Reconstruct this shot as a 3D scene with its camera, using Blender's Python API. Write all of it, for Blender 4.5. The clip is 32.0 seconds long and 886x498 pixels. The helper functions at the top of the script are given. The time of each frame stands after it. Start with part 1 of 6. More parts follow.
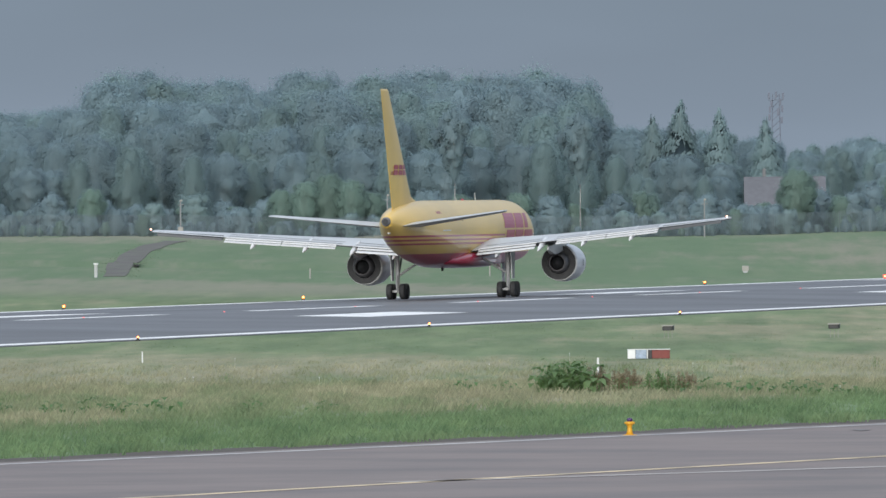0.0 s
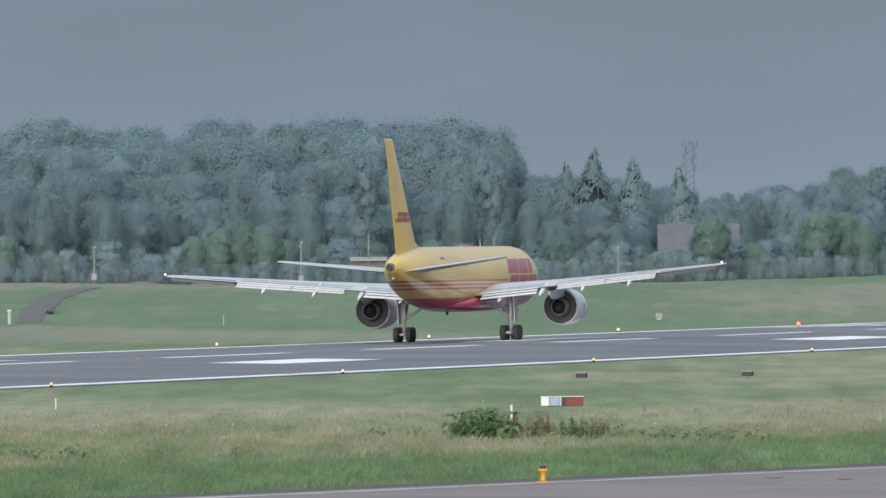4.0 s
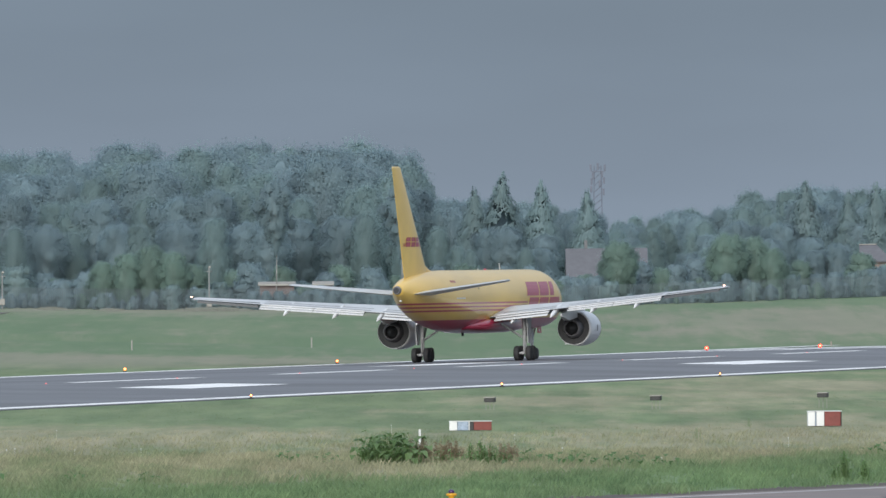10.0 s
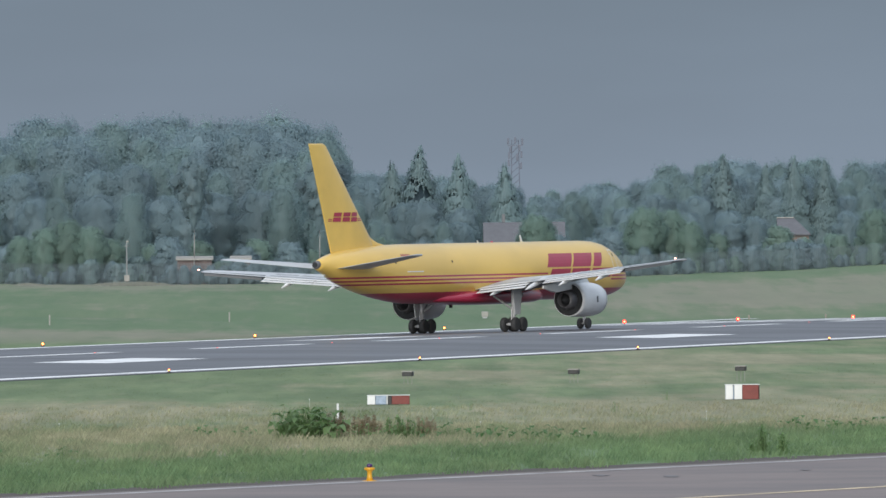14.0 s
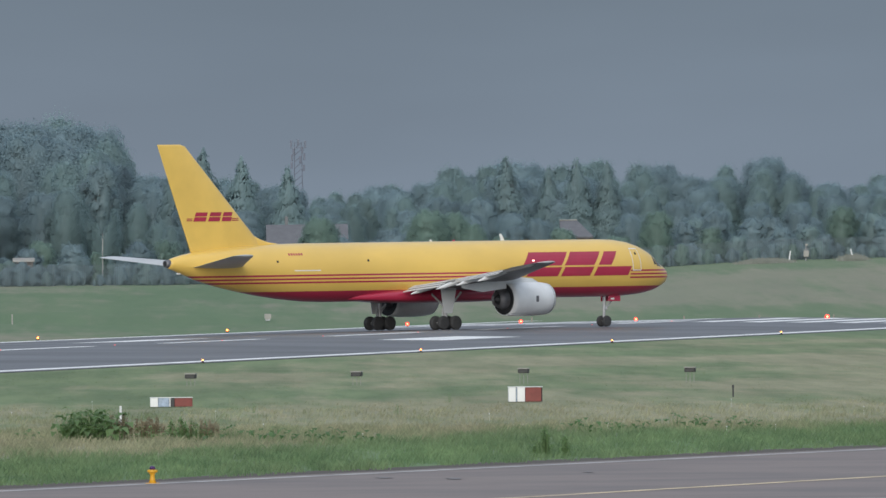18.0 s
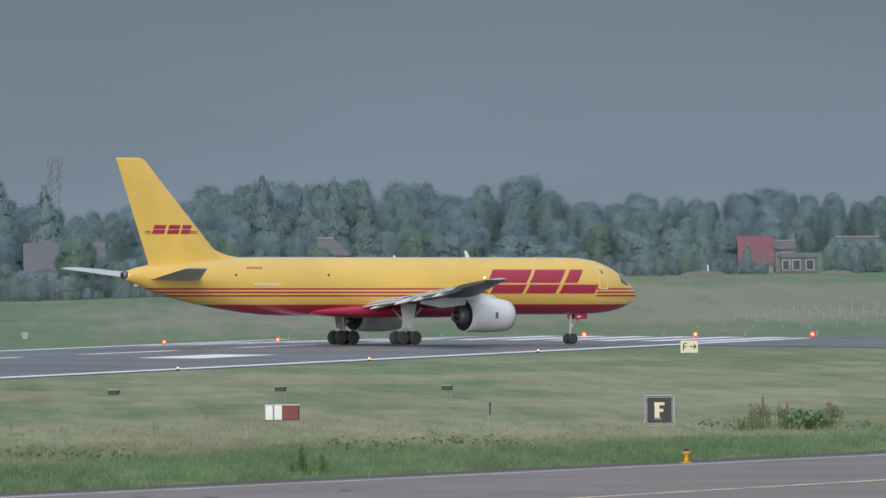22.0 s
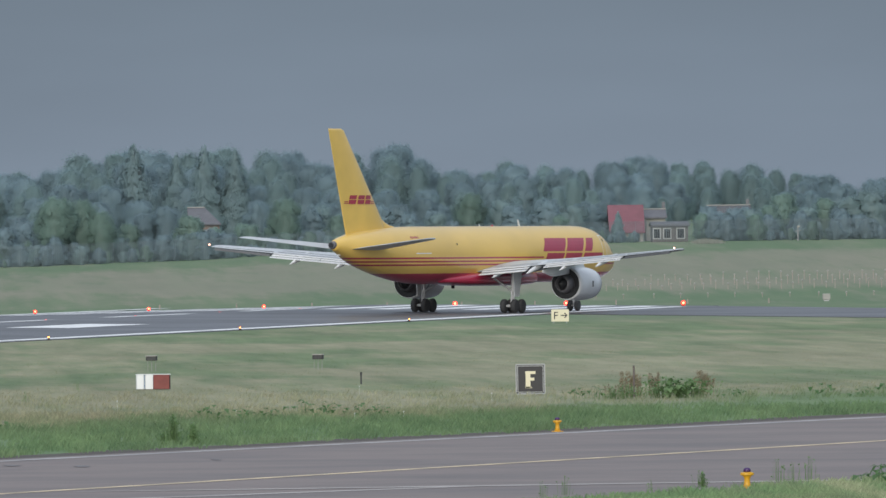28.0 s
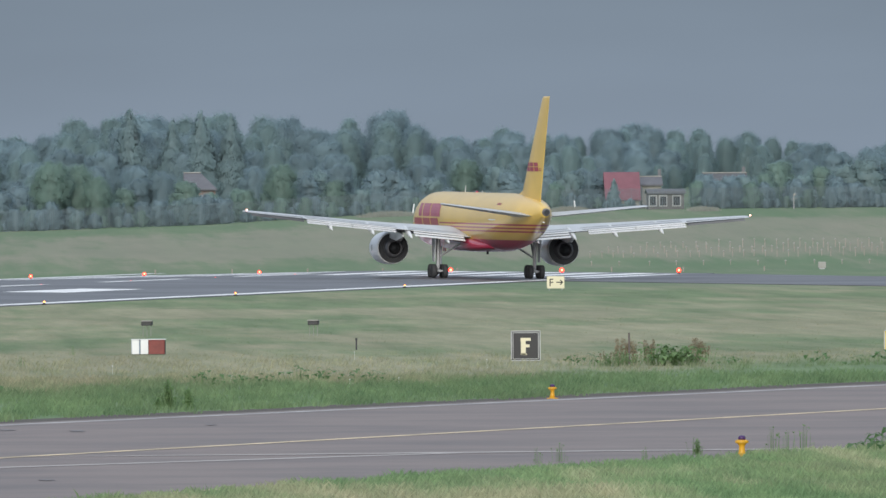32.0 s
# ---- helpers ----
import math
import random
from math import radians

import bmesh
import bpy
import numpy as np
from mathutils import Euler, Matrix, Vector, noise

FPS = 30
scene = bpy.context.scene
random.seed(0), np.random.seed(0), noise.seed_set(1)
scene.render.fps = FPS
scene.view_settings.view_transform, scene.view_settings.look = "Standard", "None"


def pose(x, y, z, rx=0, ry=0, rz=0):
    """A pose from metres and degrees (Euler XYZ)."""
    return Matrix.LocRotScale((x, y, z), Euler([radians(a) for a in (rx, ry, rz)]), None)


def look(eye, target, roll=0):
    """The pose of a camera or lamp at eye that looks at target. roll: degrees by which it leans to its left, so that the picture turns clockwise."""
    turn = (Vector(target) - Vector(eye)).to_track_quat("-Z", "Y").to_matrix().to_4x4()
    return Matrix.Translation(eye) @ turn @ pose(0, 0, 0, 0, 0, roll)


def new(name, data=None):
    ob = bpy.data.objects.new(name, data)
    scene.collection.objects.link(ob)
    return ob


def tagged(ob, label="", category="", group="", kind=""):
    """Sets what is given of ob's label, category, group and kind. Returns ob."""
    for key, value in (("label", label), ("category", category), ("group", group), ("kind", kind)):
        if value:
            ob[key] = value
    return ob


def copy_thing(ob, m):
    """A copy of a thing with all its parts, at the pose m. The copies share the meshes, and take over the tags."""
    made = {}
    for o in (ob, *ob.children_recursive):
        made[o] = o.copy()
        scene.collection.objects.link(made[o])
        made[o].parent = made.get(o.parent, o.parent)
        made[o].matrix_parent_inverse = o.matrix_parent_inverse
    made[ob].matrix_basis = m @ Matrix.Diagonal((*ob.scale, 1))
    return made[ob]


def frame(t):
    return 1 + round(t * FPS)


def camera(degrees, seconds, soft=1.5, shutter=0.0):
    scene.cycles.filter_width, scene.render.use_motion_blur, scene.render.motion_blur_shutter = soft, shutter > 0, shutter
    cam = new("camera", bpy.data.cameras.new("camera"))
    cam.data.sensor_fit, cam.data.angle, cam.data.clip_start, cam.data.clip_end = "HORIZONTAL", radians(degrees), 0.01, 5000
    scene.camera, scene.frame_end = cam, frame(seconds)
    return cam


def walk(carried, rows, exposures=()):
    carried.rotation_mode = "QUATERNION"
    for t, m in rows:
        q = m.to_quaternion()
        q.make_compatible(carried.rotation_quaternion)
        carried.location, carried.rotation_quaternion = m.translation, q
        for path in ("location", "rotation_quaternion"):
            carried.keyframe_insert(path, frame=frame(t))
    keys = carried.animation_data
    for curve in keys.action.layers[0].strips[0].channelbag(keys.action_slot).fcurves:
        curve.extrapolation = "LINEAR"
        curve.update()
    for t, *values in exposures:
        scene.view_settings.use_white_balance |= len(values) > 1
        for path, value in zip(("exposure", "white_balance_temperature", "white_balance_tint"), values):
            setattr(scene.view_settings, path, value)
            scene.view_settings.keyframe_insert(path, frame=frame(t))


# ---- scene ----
cam = camera(3.458, 32.0, soft=1.5)
EYE = Vector((0.0, 0.0, 7.546))

# seconds, degrees of pan to the right, tilt upwards, lean
AIM = [
    (0, -0.6320, -0.2505, -0.452), (0.5, -0.5349, -0.2132, -0.464), (1, -0.4916, -0.2408, -0.452),
    (1.5, -0.4473, -0.2230, -0.365), (2, -0.4774, -0.2213, -0.440), (2.5, -0.4001, -0.1405, -0.469),
    (4.5, -0.1982, -0.0688, -0.336), (5, -0.0629, -0.1058, -0.308), (5.5, 0.0023, -0.1890, -0.439),
    (6, 0.0000, -0.2352, -0.460), (6.5, 0.0121, -0.2236, -0.361), (7, 0.1132, -0.2277, -0.347),
    (7.5, 0.1958, -0.2444, -0.403), (8, 0.2464, -0.1264, -0.393), (8.5, 0.2126, -0.1238, -0.520),
    (9, 0.1298, -0.0385, -0.513), (9.5, 0.0629, -0.1216, -0.560), (10, 0.0660, 0.0241, -0.448),
    (10.5, 0.0815, 0.0548, -0.484), (11, -0.0314, 0.0046, -0.616), (11.5, -0.0454, 0.0312, -0.643),
    (12, 0.0108, 0.0256, -0.530), (12.5, 0.0944, 0.0261, -0.432), (13, 0.2127, -0.0257, -0.516),
    (13.5, 0.2797, -0.0854, -0.449), (14, 0.3866, -0.0800, -0.564), (14.5, 0.4250, -0.0701, -0.559),
    (16.5, 0.7228, 0.0136, -0.544), (17, 0.8305, -0.0217, -0.463), (17.5, 1.0200, -0.0116, -0.494),
    (18, 1.2341, -0.0791, -0.551), (18.5, 1.3821, -0.1563, -0.557), (19, 1.5187, -0.1846, -0.555),
    (19.5, 1.6339, -0.1979, -0.452), (20, 1.7103, -0.2613, -0.383), (20.5, 1.8463, -0.2501, -0.361),
    (21, 2.0033, -0.1389, -0.368), (21.5, 2.0604, -0.0420, -0.494), (22, 2.1835, -0.0177, -0.574),
    (22.5, 2.0112, -0.0203, -0.564), (23, 2.0415, -0.0188, -0.413), (23.5, 2.3038, -0.0703, -0.477),
    (24, 2.3720, -0.1647, -0.578), (24.5, 2.5241, -0.2180, -0.528), (25, 2.5127, -0.2334, -0.493),
    (25.5, 2.5115, -0.1818, -0.542), (26, 2.6201, -0.1516, -0.617), (26.5, 2.6509, -0.1399, -0.677),
    (28.5, 2.7206, -0.1492, -0.621), (29, 2.6966, -0.1680, -0.533), (29.5, 2.5638, -0.1845, -0.432),
    (30, 2.5196, -0.3184, -0.382), (30.5, 2.5754, -0.1924, -0.454), (31, 2.6734, -0.1823, -0.346),
    (31.5, 2.6922, -0.2380, -0.258), (32, 2.7019, -0.2754, -0.393)
]


def aim(pan, tilt, lean):
    a, b = radians(pan), radians(tilt)
    return look(EYE, EYE + 100.0 * Vector((math.sin(a) * math.cos(b), math.cos(a) * math.cos(b), math.sin(b))), lean)


walk(cam, [(t, aim(a, b, c)) for t, a, b, c in AIM], exposures=[(0.0, 0.06), (5.0, 0.07), (9.0, 0.06), (14.0, -0.03), (18.5, -0.2), (26.5, -0.2), (30.0, -0.02), (32.0, 0.0)])

# seconds, x and y of the main wheels' middle, heading to the right of north, bank
FLIGHT = [
    (0, -9.90, 955.98, 9.99, -0.86), (0.5, -9.16, 960.10, 10.07, -0.87), (1, -8.43, 964.20, 10.12, -0.87),
    (1.5, -7.72, 968.25, 10.15, -0.88), (2, -7.01, 972.26, 10.16, -0.88), (2.5, -6.30, 976.24, 10.30, -0.88),
    (3, -5.58, 980.17, 10.48, -0.88), (3.5, -4.83, 984.06, 10.69, -0.88), (4, -4.09, 987.83, 10.81, -0.88),
    (4.5, -3.41, 991.43, 10.94, -0.88), (5, -2.77, 994.84, 11.10, -0.88), (5.5, -2.17, 998.09, 11.43, -0.88),
    (6, -1.57, 1001.20, 11.85, -0.87), (6.5, -0.97, 1004.23, 12.20, -0.87), (7, -0.36, 1007.21, 12.45, -0.86),
    (7.5, 0.26, 1010.16, 12.60, -0.85), (8, 0.88, 1013.06, 12.77, -0.84), (8.5, 1.51, 1015.93, 12.95, -0.83),
    (9, 2.12, 1018.73, 13.11, -0.82), (9.5, 2.73, 1021.45, 13.18, -0.82), (10, 3.28, 1024.07, 13.24, -0.82),
    (10.5, 3.82, 1026.62, 13.41, -0.82), (11, 4.38, 1029.14, 13.89, -0.83), (11.5, 4.97, 1031.61, 14.92, -0.84),
    (12, 5.60, 1034.02, 16.51, -0.84), (12.5, 6.29, 1036.34, 18.70, -0.85), (13, 7.03, 1038.52, 21.39, -0.85),
    (13.5, 7.84, 1040.60, 24.42, -0.84), (14, 8.76, 1042.60, 27.78, -0.80), (14.5, 9.83, 1044.58, 31.19, -0.74),
    (15, 11.04, 1046.51, 34.55, -0.67), (15.5, 12.43, 1048.41, 38.31, -0.60), (16, 13.93, 1050.21, 41.88, -0.52),
    (16.5, 15.48, 1051.88, 44.64, -0.45), (17, 17.11, 1053.47, 46.96, -0.36), (17.5, 18.78, 1054.98, 48.99, -0.28),
    (18, 20.52, 1056.45, 50.74, -0.20), (18.5, 22.31, 1057.87, 52.13, -0.12), (19, 24.11, 1059.26, 53.02, -0.05),
    (19.5, 25.95, 1060.63, 53.43, 0.02), (20, 27.82, 1062.02, 53.56, 0.08), (20.5, 29.71, 1063.42, 53.58, 0.14),
    (21, 31.65, 1064.85, 53.64, 0.19), (21.5, 33.63, 1066.31, 53.78, 0.26), (22, 35.64, 1067.78, 53.91, 0.32),
    (22.5, 37.62, 1069.24, 53.87, 0.41), (23, 39.54, 1070.65, 53.64, 0.51), (23.5, 41.36, 1072.01, 53.24, 0.62),
    (24, 43.04, 1073.29, 52.48, 0.73), (24.5, 44.49, 1074.45, 50.79, 0.82), (25, 45.77, 1075.57, 48.42, 0.89),
    (25.5, 47.13, 1076.84, 46.03, 0.94), (26, 48.63, 1078.29, 43.40, 0.96), (26.5, 49.99, 1079.75, 40.44, 0.95),
    (27, 51.06, 1081.10, 36.99, 0.94), (27.5, 51.96, 1082.39, 32.82, 0.91), (28, 52.66, 1083.59, 28.46, 0.90),
    (28.5, 53.20, 1084.71, 24.40, 0.88), (29, 53.60, 1085.77, 19.90, 0.87), (29.5, 53.90, 1086.82, 15.30, 0.88),
    (30, 54.20, 1087.87, 10.70, 0.90), (30.5, 54.45, 1088.82, 6.05, 0.94), (31, 54.62, 1089.61, 1.40, 0.97),
    (31.5, 54.68, 1090.26, -3.09, 0.99), (32, 54.68, 1090.83, -8.07, 1.01)
]

# ---- light ----
SUN_AZ, SUN_EL = 190.0, 16.0   # behind the camera, veiled by cloud
world = bpy.data.worlds.new("overcast")
scene.world = world
world.use_nodes = True
wt = world.node_tree
for n in list(wt.nodes):
    wt.nodes.remove(n)


def wn(kind, **kw):
    n = wt.nodes.new(kind)
    for k, v in kw.items():
        n.inputs[k].default_value = v
    return n


wout = wt.nodes.new("ShaderNodeOutputWorld")
wadd = wt.nodes.new("ShaderNodeAddShader")
sky = wt.nodes.new("ShaderNodeTexSky")
sky.sky_type = 'NISHITA'
sky.sun_disc = False
sky.sun_elevation = radians(SUN_EL)
sky.sun_rotation = radians(SUN_AZ)
bg_sky = wn("ShaderNodeBackground", Strength=0.005)
wt.links.new(sky.outputs[0], bg_sky.inputs[0])
# cloud cover: dull at the horizon, brighter overhead, with faint swells
tc = wt.nodes.new("ShaderNodeTexCoord")
sep = wt.nodes.new("ShaderNodeSeparateXYZ")
wt.links.new(tc.outputs["Generated"], sep.inputs[0])
ramp = wt.nodes.new("ShaderNodeValToRGB")
els = ramp.color_ramp.elements
els[0].position, els[0].color = 0.0, (0.226, 0.285, 0.368, 1)
els[1].position, els[1].color = 1.0, (1.0, 1.09, 1.25, 1)
e = els.new(0.018)
e.color = (0.166, 0.219, 0.288, 1)
e = els.new(0.14)
e.color = (0.34, 0.425, 0.54, 1)
wt.links.new(sep.outputs["Z"], ramp.inputs[0])
mp = wt.nodes.new("ShaderNodeMapping")
mp.inputs["Scale"].default_value = (14, 14, 60)
wt.links.new(tc.outputs["Generated"], mp.inputs[0])
cl = wn("ShaderNodeTexNoise", Scale=1.6, Detail=3.0)
wt.links.new(mp.outputs[0], cl.inputs["Vector"])
mr = wn("ShaderNodeMapRange")
mr.inputs["From Min"].default_value, mr.inputs["From Max"].default_value = 0.3, 0.7
mr.inputs["To Min"].default_value, mr.inputs["To Max"].default_value = 0.93, 1.05
wt.links.new(cl.outputs["Fac"], mr.inputs["Value"])
bg_cl = wt.nodes.new("ShaderNodeBackground")
wt.links.new(ramp.outputs[0], bg_cl.inputs[0])
wt.links.new(mr.outputs[0], bg_cl.inputs[1])
wt.links.new(bg_sky.outputs[0], wadd.inputs[0])
wt.links.new(bg_cl.outputs[0], wadd.inputs[1])
wt.links.new(wadd.outputs[0], wout.inputs[0])

sun = new("sun", bpy.data.lights.new("sun", 'SUN'))
sun.data.energy, sun.data.angle, sun.data.color = 2.45, radians(34), (1.0, 0.96, 0.90)
sa, se = radians(SUN_AZ), radians(SUN_EL)
sun.matrix_world = look(100 * Vector((math.sin(sa) * math.cos(se), math.cos(sa) * math.cos(se), math.sin(se))), (0, 0, 0))

# ---- materials ----
def mat(name, color, rough=0.6, metal=0.0, vary=0.18, scale=1.0, bump=0.0, bump_scale=20.0, stain=None, stain_scale=0.3, stain_amount=0.35, random_amount=0.0, stretch=(1, 1, 1), coat=0.0, rough_vary=0.0):
    """Paint or stuff with grain, a second, larger stain and optional relief."""
    m = bpy.data.materials.new(name)
    m.use_nodes = True
    t = m.node_tree
    b = t.nodes["Principled BSDF"]
    b.inputs["Roughness"].default_value, b.inputs["Metallic"].default_value = rough, metal
    b.inputs["Coat Weight"].default_value = coat
    tc = t.nodes.new("ShaderNodeTexCoord")
    mp = t.nodes.new("ShaderNodeMapping")
    mp.inputs["Scale"].default_value = stretch
    t.links.new(tc.outputs["Object"], mp.inputs[0])
    n1 = t.nodes.new("ShaderNodeTexNoise")
    n1.inputs["Scale"].default_value, n1.inputs["Detail"].default_value = scale, 5.0
    n2 = t.nodes.new("ShaderNodeTexNoise")
    n2.inputs["Scale"].default_value, n2.inputs["Detail"].default_value = stain_scale, 3.0
    for n in (n1, n2):
        t.links.new(mp.outputs[0], n.inputs["Vector"])
    mr = t.nodes.new("ShaderNodeMapRange")
    mr.inputs["From Min"].default_value, mr.inputs["From Max"].default_value = 0.25, 0.75
    mr.inputs["To Min"].default_value, mr.inputs["To Max"].default_value = 1 - vary, 1 + vary
    t.links.new(n1.outputs["Fac"], mr.inputs["Value"])
    base = t.nodes.new("ShaderNodeMix")
    base.data_type = 'RGBA'
    base.inputs[6].default_value = (*color, 1)
    base.inputs[7].default_value = (*(stain or [c * 0.7 for c in color]), 1)
    m2 = t.nodes.new("ShaderNodeMapRange")
    m2.inputs["From Min"].default_value, m2.inputs["From Max"].default_value = 0.42, 0.68
    m2.inputs["To Max"].default_value = stain_amount
    t.links.new(n2.outputs["Fac"], m2.inputs["Value"])
    t.links.new(m2.outputs[0], base.inputs[0])
    mul = t.nodes.new("ShaderNodeVectorMath")
    mul.operation = 'SCALE'
    t.links.new(base.outputs[2], mul.inputs[0])
    t.links.new(mr.outputs[0], mul.inputs["Scale"])
    last = mul.outputs[0]
    if random_amount:
        oi = t.nodes.new("ShaderNodeObjectInfo")
        hs = t.nodes.new("ShaderNodeMapRange")
        hs.inputs["To Min"].default_value, hs.inputs["To Max"].default_value = 1 - random_amount, 1 + random_amount
        t.links.new(oi.outputs["Random"], hs.inputs["Value"])
        mu = t.nodes.new("ShaderNodeVectorMath")
        mu.operation = 'SCALE'
        t.links.new(last, mu.inputs[0])
        t.links.new(hs.outputs[0], mu.inputs["Scale"])
        last = mu.outputs[0]
    t.links.new(last, b.inputs["Base Color"])
    if rough_vary:
        r2 = t.nodes.new("ShaderNodeMapRange")
        r2.inputs["To Min"].default_value, r2.inputs["To Max"].default_value = rough - rough_vary, rough + rough_vary
        t.links.new(n2.outputs["Fac"], r2.inputs["Value"])
        t.links.new(r2.outputs[0], b.inputs["Roughness"])
    if bump:
        n3 = t.nodes.new("ShaderNodeTexNoise")
        n3.inputs["Scale"].default_value, n3.inputs["Detail"].default_value = bump_scale, 4.0
        t.links.new(mp.outputs[0], n3.inputs["Vector"])
        bp = t.nodes.new("ShaderNodeBump")
        bp.inputs["Strength"].default_value, bp.inputs["Distance"].default_value = bump, 0.02
        t.links.new(n3.outputs["Fac"], bp.inputs["Height"])
        t.links.new(bp.outputs[0], b.inputs["Normal"])
    return m


def glow(name, color, strength):
    m = bpy.data.materials.new(name)
    m.use_nodes = True
    b = m.node_tree.nodes["Principled BSDF"]
    b.inputs["Base Color"].default_value = (*color, 1)
    b.inputs["Emission Color"].default_value = (*color, 1)
    b.inputs["Emission Strength"].default_value = strength
    return m


# livery yellow and red, muted a little to stand in for haze
YELLOW = (0.77, 0.51, 0.115)
RED = (0.40, 0.026, 0.064)
M_yellow = mat("yellow_paint", YELLOW, 0.32, vary=0.05, scale=0.8, stain=(0.65, 0.43, 0.10), stain_scale=0.25, stain_amount=0.5, coat=0.3)
M_red = mat("red_paint", RED, 0.35, vary=0.08, scale=1.0, coat=0.3)
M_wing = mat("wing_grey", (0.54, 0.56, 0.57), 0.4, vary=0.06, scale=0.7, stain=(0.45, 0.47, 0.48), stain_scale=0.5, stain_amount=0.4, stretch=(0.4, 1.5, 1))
M_wing_dark = mat("wing_dark_and_shade", (0.11, 0.118, 0.125), 0.5, vary=0.1, scale=0.8)
M_wing_shade = mat("wing_underside_shade", (0.20, 0.21, 0.22), 0.5, vary=0.12, scale=0.8)
M_flap = mat("flap_white", (0.70, 0.71, 0.71), 0.38, vary=0.05, scale=1.5, stain=(0.6, 0.6, 0.58), stain_scale=0.7, stain_amount=0.4)
M_nacelle = mat("nacelle_grey", (0.74, 0.76, 0.77), 0.33, vary=0.05, scale=1.0, stain=(0.5, 0.5, 0.5), stain_scale=0.6, coat=0.2)
M_metal = mat("bare_metal", (0.42, 0.42, 0.43), 0.42, 0.85, vary=0.12, scale=2.0)
M_burnt = mat("burnt_metal", (0.17, 0.17, 0.18), 0.5, 0.6, vary=0.2, scale=3.0)
M_dark = mat("dark_metal", (0.035, 0.037, 0.04), 0.55, 0.4, vary=0.2, scale=3.0)
M_gear = mat("gear_grey", (0.42, 0.43, 0.44), 0.5, 0.2, vary=0.15, scale=4.0)
# rubber raised above its own black to imitate the lift of haze
M_tyre = mat("tyre_rubber", (0.045, 0.046, 0.048), 0.8, vary=0.25, scale=8.0)
M_glass_dark = mat("windscreen_glass", (0.02, 0.025, 0.03), 0.08, vary=0.1)
M_white = mat("white_paint", (0.78, 0.79, 0.78), 0.5, vary=0.06, scale=2.0, stain=(0.55, 0.55, 0.52), stain_scale=0.9)
M_box_red = mat("box_red", (0.19, 0.036, 0.03), 0.6, vary=0.18, scale=4.0, stain=(0.2, 0.07, 0.05))
M_asphalt = mat("runway_asphalt", (0.094, 0.090, 0.094), 0.42, vary=0.10, scale=0.35, bump=0.25, bump_scale=30.0, stain=(0.07, 0.068, 0.07), stain_scale=0.05, stain_amount=0.8, stretch=(1, 1, 1), rough_vary=0.12)
M_taxi = mat("taxiway_asphalt", (0.216, 0.174, 0.157), 0.68, vary=0.07, scale=0.9, bump=0.3, bump_scale=25.0, stain=(0.15, 0.133, 0.13), stain_scale=0.12, stain_amount=0.8, rough_vary=0.1)
M_mark = mat("runway_marking", (0.91, 0.91, 0.89), 0.6, vary=0.10, scale=0.8, stain=(0.45, 0.45, 0.46), stain_scale=0.35, stain_amount=0.4)
M_mark_worn = mat("worn_edge_line", (0.54, 0.52, 0.50), 0.6, vary=0.2, scale=1.2, stain=(0.2, 0.19, 0.19), stain_scale=0.4, stain_amount=0.7)
M_mark_yellow = mat("yellow_line", (0.76, 0.60, 0.38), 0.6, vary=0.2, scale=1.5, stain=(0.22, 0.18, 0.12), stain_scale=0.4, stain_amount=0.7)
M_mark_faint = mat("faded_line", (0.46, 0.42, 0.39), 0.65, vary=0.15, scale=1.2, stain=(0.3, 0.26, 0.24), stain_scale=0.4, stain_amount=0.6)
M_tar = mat("tar_seal", (0.15, 0.126, 0.118), 0.5, vary=0.2)
M_soil = mat("verge_soil", (0.085, 0.072, 0.06), 0.9, vary=0.25, scale=3.0)
M_sign_black = mat("sign_black", (0.012, 0.012, 0.014), 0.45, vary=0.2)
M_sign_yellow = mat("sign_yellow", (0.60, 0.47, 0.08), 0.45, vary=0.05)
M_sign_cream = mat("sign_cream", (0.72, 0.66, 0.46), 0.45, vary=0.05)
M_frame = mat("pale_frame", (0.5, 0.51, 0.5), 0.6, vary=0.1)
M_lamp_yellow = mat("lamp_yellow", (0.70, 0.36, 0.02), 0.45, vary=0.08, scale=6)
M_lamp_blue = mat("violet_lens", (0.055, 0.02, 0.10), 0.2, vary=0.1)
M_trunk = mat("bark", (0.13, 0.11, 0.10), 0.9, vary=0.3, scale=4.0, bump=0.5)
M_birch = mat("birch_bark", (0.30, 0.30, 0.29), 0.8, vary=0.3, scale=3.0, stain=(0.1, 0.1, 0.1), stain_scale=2.0)
M_post = mat("concrete_post", (0.27, 0.28, 0.28), 0.8, vary=0.15, scale=4.0)
M_fence = mat("fence_wire", (0.22, 0.265, 0.29), 0.6, 0.2, vary=0.15, scale=2.0)
M_dirt = mat("bare_earth", (0.112, 0.104, 0.098), 0.95, vary=0.3, scale=0.8, bump=0.4, bump_scale=4.0, stain=(0.15, 0.17, 0.12), stain_scale=0.35, stain_amount=0.55)


